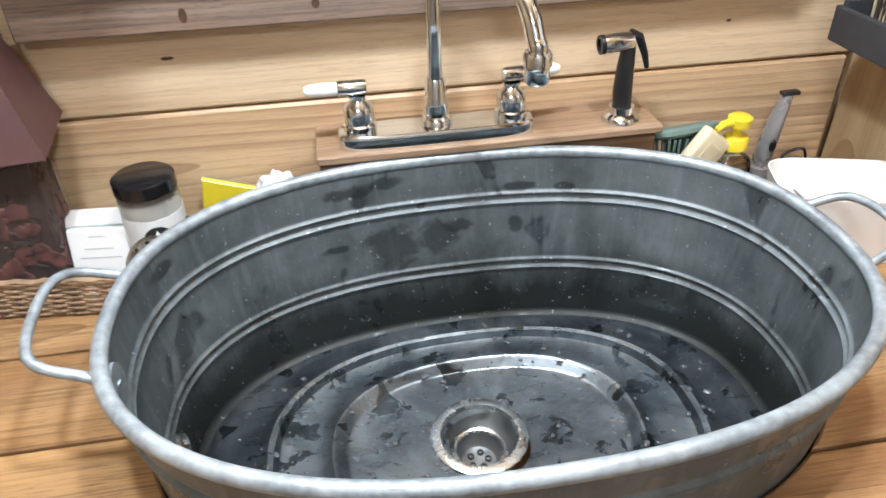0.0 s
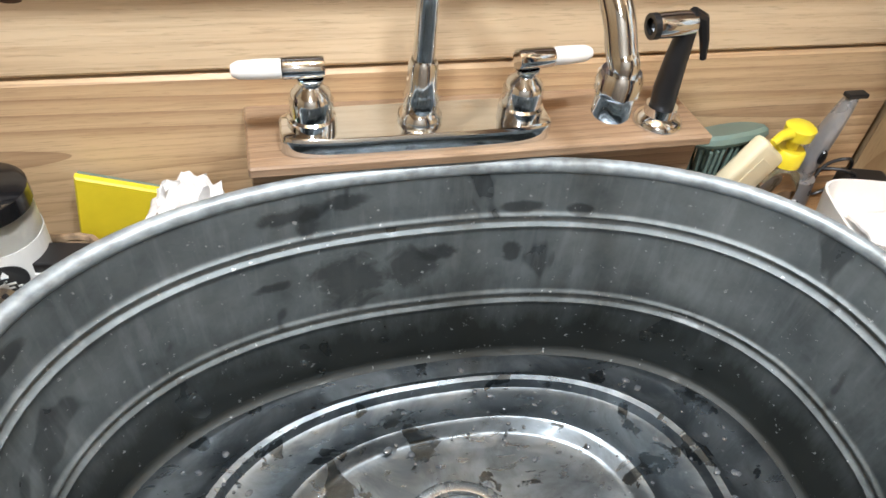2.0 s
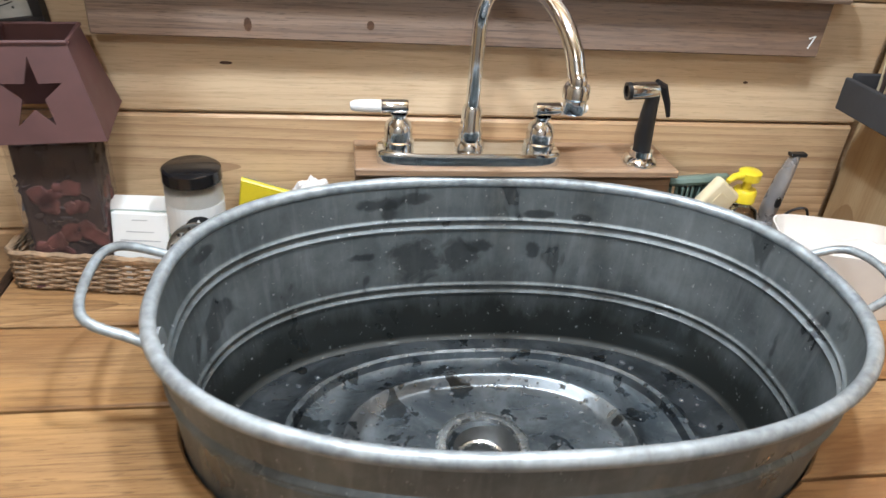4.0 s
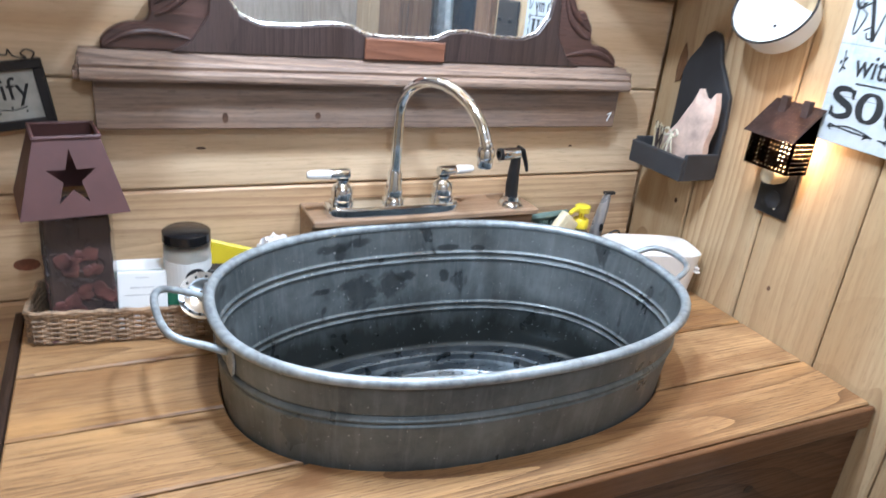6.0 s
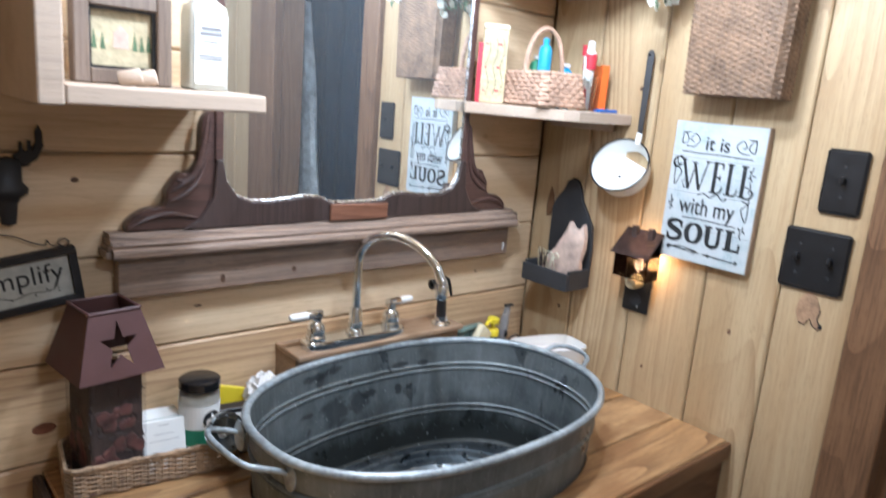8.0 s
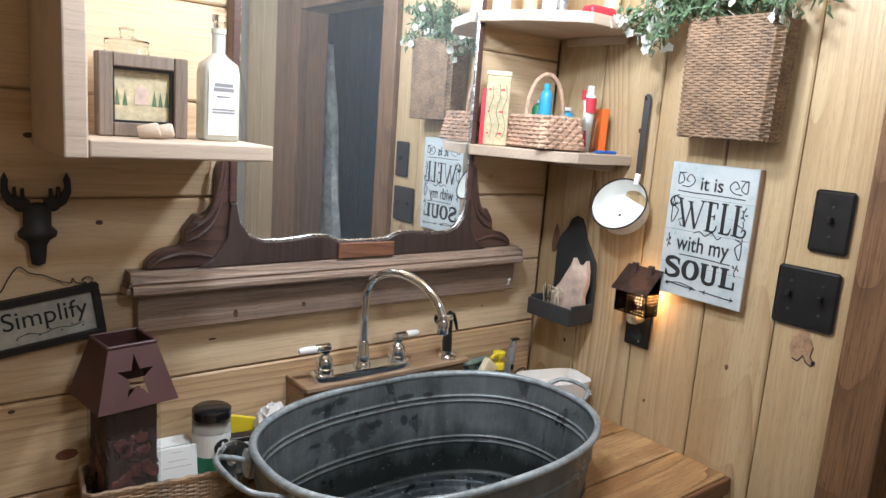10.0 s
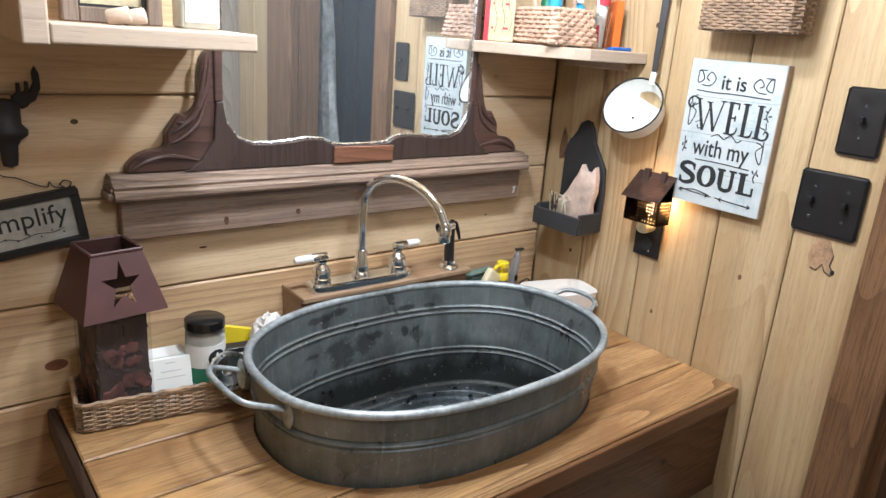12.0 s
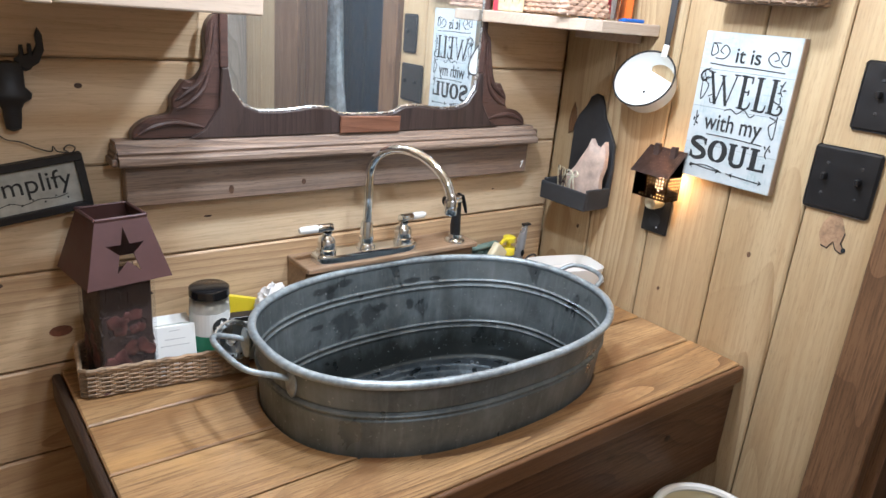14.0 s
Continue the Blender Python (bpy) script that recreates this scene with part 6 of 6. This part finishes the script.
for s, z in ((0.0, 0.058), (0.86, 0.058), (0.93, 0.062), (1.0, 0.098), (1.03, 0.098), (0.98, 0.060), (0.9, 0.0), (0.0, 0.0)):
    ring = [bm.verts.new((x * max(s, 0.001), y * max(s, 0.001), z)) for x, y in oval(0.095, 0.058, 40, 4.5)]
    if prev:
        for k in range(40):
            bm.faces.new((prev[k], prev[(k + 1) % 40], ring[(k + 1) % 40], ring[k]))
    prev = ring
bmesh.ops.recalc_face_normals(bm, faces=bm.faces[:])
part("tray_body", bm, porcelain, dish, smooth=True)
part("tray_rib", slab(-0.06, 0.06, -0.002, 0.002, 0.0585, 0.063, 0.001), porcelain, dish)
cloth = thing("folded_washcloth", "crumpled white washcloth lying in the tray", "cloth", at=(0.552, -0.208, ZT + 0.062), rz=-16)
bm = bmesh.new()
bmesh.ops.create_grid(bm, x_segments=28, y_segments=20, size=0.5, matrix=Matrix.Diagonal((0.15, 0.085, 1, 1)))
for v in bm.verts:
    u, w = v.co.x / 0.075, v.co.y / 0.0425
    v.co.z = 0.004 + 0.030 * max(0.0, 1 - 0.6 * u * u - 0.5 * w * w) + 0.009 * noise.noise(Vector((u * 2.2, w * 1.6, 3.0)))
bmesh.ops.solidify(bm, geom=bm.faces[:], thickness=0.003)
part("cloth_fold", bm, towel, cloth, smooth=True)
part("cloth_hem", tube([(-0.072, -0.041, 0.008), (0.0, -0.043, 0.022), (0.072, -0.041, 0.008)], 0.0022, 6), towel, cloth)

# floor things and the dark doorway -------------------------------------------------------------------------
binn = thing("waste_bin", "off-white plastic waste bin in front of the vanity", "waste bin", at=(0.405, -0.785, 0.0))
part("bin_wall", lathe([(0, 0.0), (0.085, 0.0), (0.088, 0.01), (0.105, 0.61), (0.102, 0.61), (0.085, 0.012), (0, 0.012)], 40), cream, binn, smooth=True)
part("bin_rim", tube([(0.106 * math.cos(k * math.pi / 24), 0.106 * math.sin(k * math.pi / 24), 0.612) for k in range(48)], 0.009, 8, True), porcelain, binn, smooth=True)


def hanging(name, label, category, x, y0, y1, z0, z1, mat, folds, gather=0.0):
    ob = thing(name, label, category)
    bm = bmesh.new()
    cols = folds * 10
    rows = [[bm.verts.new((x + 0.022 * math.sin(i / cols * folds * 2 * math.pi) * (0.6 + 0.4 * j / 8) + 0.006 * math.sin(j * 1.3 + i * 0.4), y1 - (y1 - y0) * (1 - i / cols) * (1 - gather * j / 8), z0 + (z1 - z0) * j / 8)) for i in range(cols + 1)] for j in range(9)]
    for a, b in zip(rows, rows[1:]):
        for i in range(cols):
            bm.faces.new((a[i], a[i + 1], b[i + 1], b[i]))
    bmesh.ops.solidify(bm, geom=bm.faces[:], thickness=0.002)
    part("drape", bm, mat, ob, smooth=True)
    part("rod", tube([(x, y0 + (y1 - y0) * gather, z1 + 0.004), (x, y1 - 0.02, z1 + 0.004)], 0.008, 8), black_iron, ob)
    return ob


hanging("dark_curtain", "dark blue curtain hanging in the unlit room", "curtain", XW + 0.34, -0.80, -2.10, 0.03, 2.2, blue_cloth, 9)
hanging("patterned_towel", "pale patterned cloth hanging beside the curtain", "cloth", XW + 0.24, -1.60, -1.86, 0.75, 1.95, pale_cloth, 3, 0.85)
door = thing("inner_door", "pale grey door edge standing open in the unlit room", "door")
part("leaf", slab(XW + 0.155, XW + 0.19, -0.976, -0.93, 0.005, 2.03, 0.002), grey_plastic, door)
part("hinge", slab(XW + 0.14, XW + 0.1545, -0.97, -0.96, 1.0, 1.09, 0.001), black_iron, door)

# wall boards -------------------------------------------------------------------------------------------------
def board_mesh(name, bm, mat):
    me = bpy.data.meshes.new(name)
    bm.to_mesh(me)
    bm.free()
    me.materials.append(mat)
    return me


BP = 0.1873
level_board = board_mesh("plank", slab(XL, XW - 0.0015, 0.0, 0.0195, -BP / 2 + 0.0014, BP / 2 - 0.0014, 0.0045), wood_back)
red_board = board_mesh("plank", slab(XL, XW - 0.0015, 0.0, 0.0195, -BP / 2 + 0.0014, BP / 2 - 0.0014, 0.0045), wood_red)
for k in range(-5, 7):
    z = 1.045 + BP * (k + 0.5)
    if 0.05 < z < ZC - 0.08:
        ob = new("plank", level_board if z > 1.045 else red_board)
        ob.parent, ob.location = wall_back, (0, 0, z)
edges_y = (-0.0005, -0.166, -0.350, -0.541, -0.708, -0.8562)
for ya, yb in zip(edges_y, edges_y[1:]):
    ob = new("plank", board_mesh("plank", slab(XW, XW + 0.0195, (yb - ya) / 2 + 0.0014, (ya - yb) / 2 - 0.0014, -1.15, 1.15, 0.0038), wood_right))
    ob.parent, ob.location = wall_right, (0, (ya + yb) / 2, 1.16)
far_board = board_mesh("plank", slab(XW, XW + 0.0195, -0.0967, 0.0967, -1.15, 1.15, 0.003), wood_right)
for k in range(2):
    ob = new("plank", far_board)
    ob.parent, ob.location = wall_right, (0, -1.9755 - 0.1945 * k, 1.16)
knot_mat = plain("bark_knot", (0.34, 0.21, 0.12), 0.7, 0, 0.5, 90.0, 0.6)
blot = [(0.0, 0.0), (0.012, -0.010), (0.024, -0.038), (0.020, -0.062), (0.030, -0.075), (0.026, -0.084), (0.012, -0.078), (0.004, -0.062), (-0.006, -0.080), (-0.020, -0.076), (-0.030, -0.052), (-0.026, -0.026), (-0.014, -0.006)]
part("bark_knot", prism(blot[::-1], 0.0012, 0.0004, Matrix.Translation((XW - 0.0001, -0.776, 1.236)) @ FACE_X @ Matrix.Diagonal((0.9, 0.9, 1, 1))), knot_mat, wall_right)
part("bark_edge", tube([tuple((Matrix.Translation((XW - 0.0012, -0.776, 1.236)) @ FACE_X) @ Vector((x * 0.9, y * 0.9, 0))) for x, y in blot[2:10]], 0.0011, 5), unlit_bark_black, wall_right)
part("bark_hole", prism(oval(0.004, 0.005, 12, 2.0), 0.0016, 0, Matrix.Translation((XW - 0.0001, -0.802, 1.168)) @ FACE_X), unlit_bark_black, wall_right)

small_knot = plain("dark_small_knot", (0.075, 0.036, 0.018), 0.6, 0, 0.5, 200.0, 0.5)
brown_knot = plain("brown_small_knot", (0.16, 0.085, 0.045), 0.6, 0, 0.5, 200.0, 0.4)
red_knot = plain("reddish_knot", (0.17, 0.06, 0.03), 0.5, 0, 0.45, 120.0, 0.3)
for x, z, a, b, m in ((-0.549, 1.374, 0.0065, 0.0045, small_knot), (-0.332, 1.118, 0.0085, 0.0022, small_knot), (0.19, 1.30, 0.004, 0.003, small_knot), (-0.612, 0.925, 0.020, 0.011, red_knot), (-0.70, 1.03, 0.006, 0.004, small_knot), (0.43, 1.11, 0.004, 0.002, small_knot), (-0.66, 1.53, 0.008, 0.005, small_knot)):
    part("knot", upright(oval(a, b, 14, 2.0), 0.0, 0.0006), m, wall_back).location = (x, 0, z)
for y, z, a, b, m in ((-0.618, 1.099, 0.0045, 0.0065, brown_knot), (-0.413, 0.942, 0.0038, 0.005, brown_knot), (-0.130, 1.02, 0.004, 0.006, small_knot), (-0.30, 1.62, 0.004, 0.006, small_knot)):
    part("knot", prism(oval(a, b, 14, 2.0), 0.0006, 0, Matrix.Translation((XW, 0, 0)) @ FACE_X), m, wall_right).location = (0, y, z)
part("knot", upright(oval(0.005, 0.009, 14, 2.0), 0.0, 0.0007), small_knot, mirror).location = (-0.295, -0.0318, 1.178)
part("knot", upright(oval(0.005, 0.006, 14, 2.0), 0.0, 0.0007), small_knot, mirror).location = (-0.138, -0.0318, 1.182)
part("chalk_mark", tube([(0.488, -0.0325, 1.186), (0.497, -0.0325, 1.190), (0.490, -0.0325, 1.172)], 0.0012, 5), paper, mirror)
part("knot", upright(oval(0.010, 0.007, 14, 2.0), 0.0, 0.0007), wood_black, vanity).location = (0.40, -0.660, 0.735)
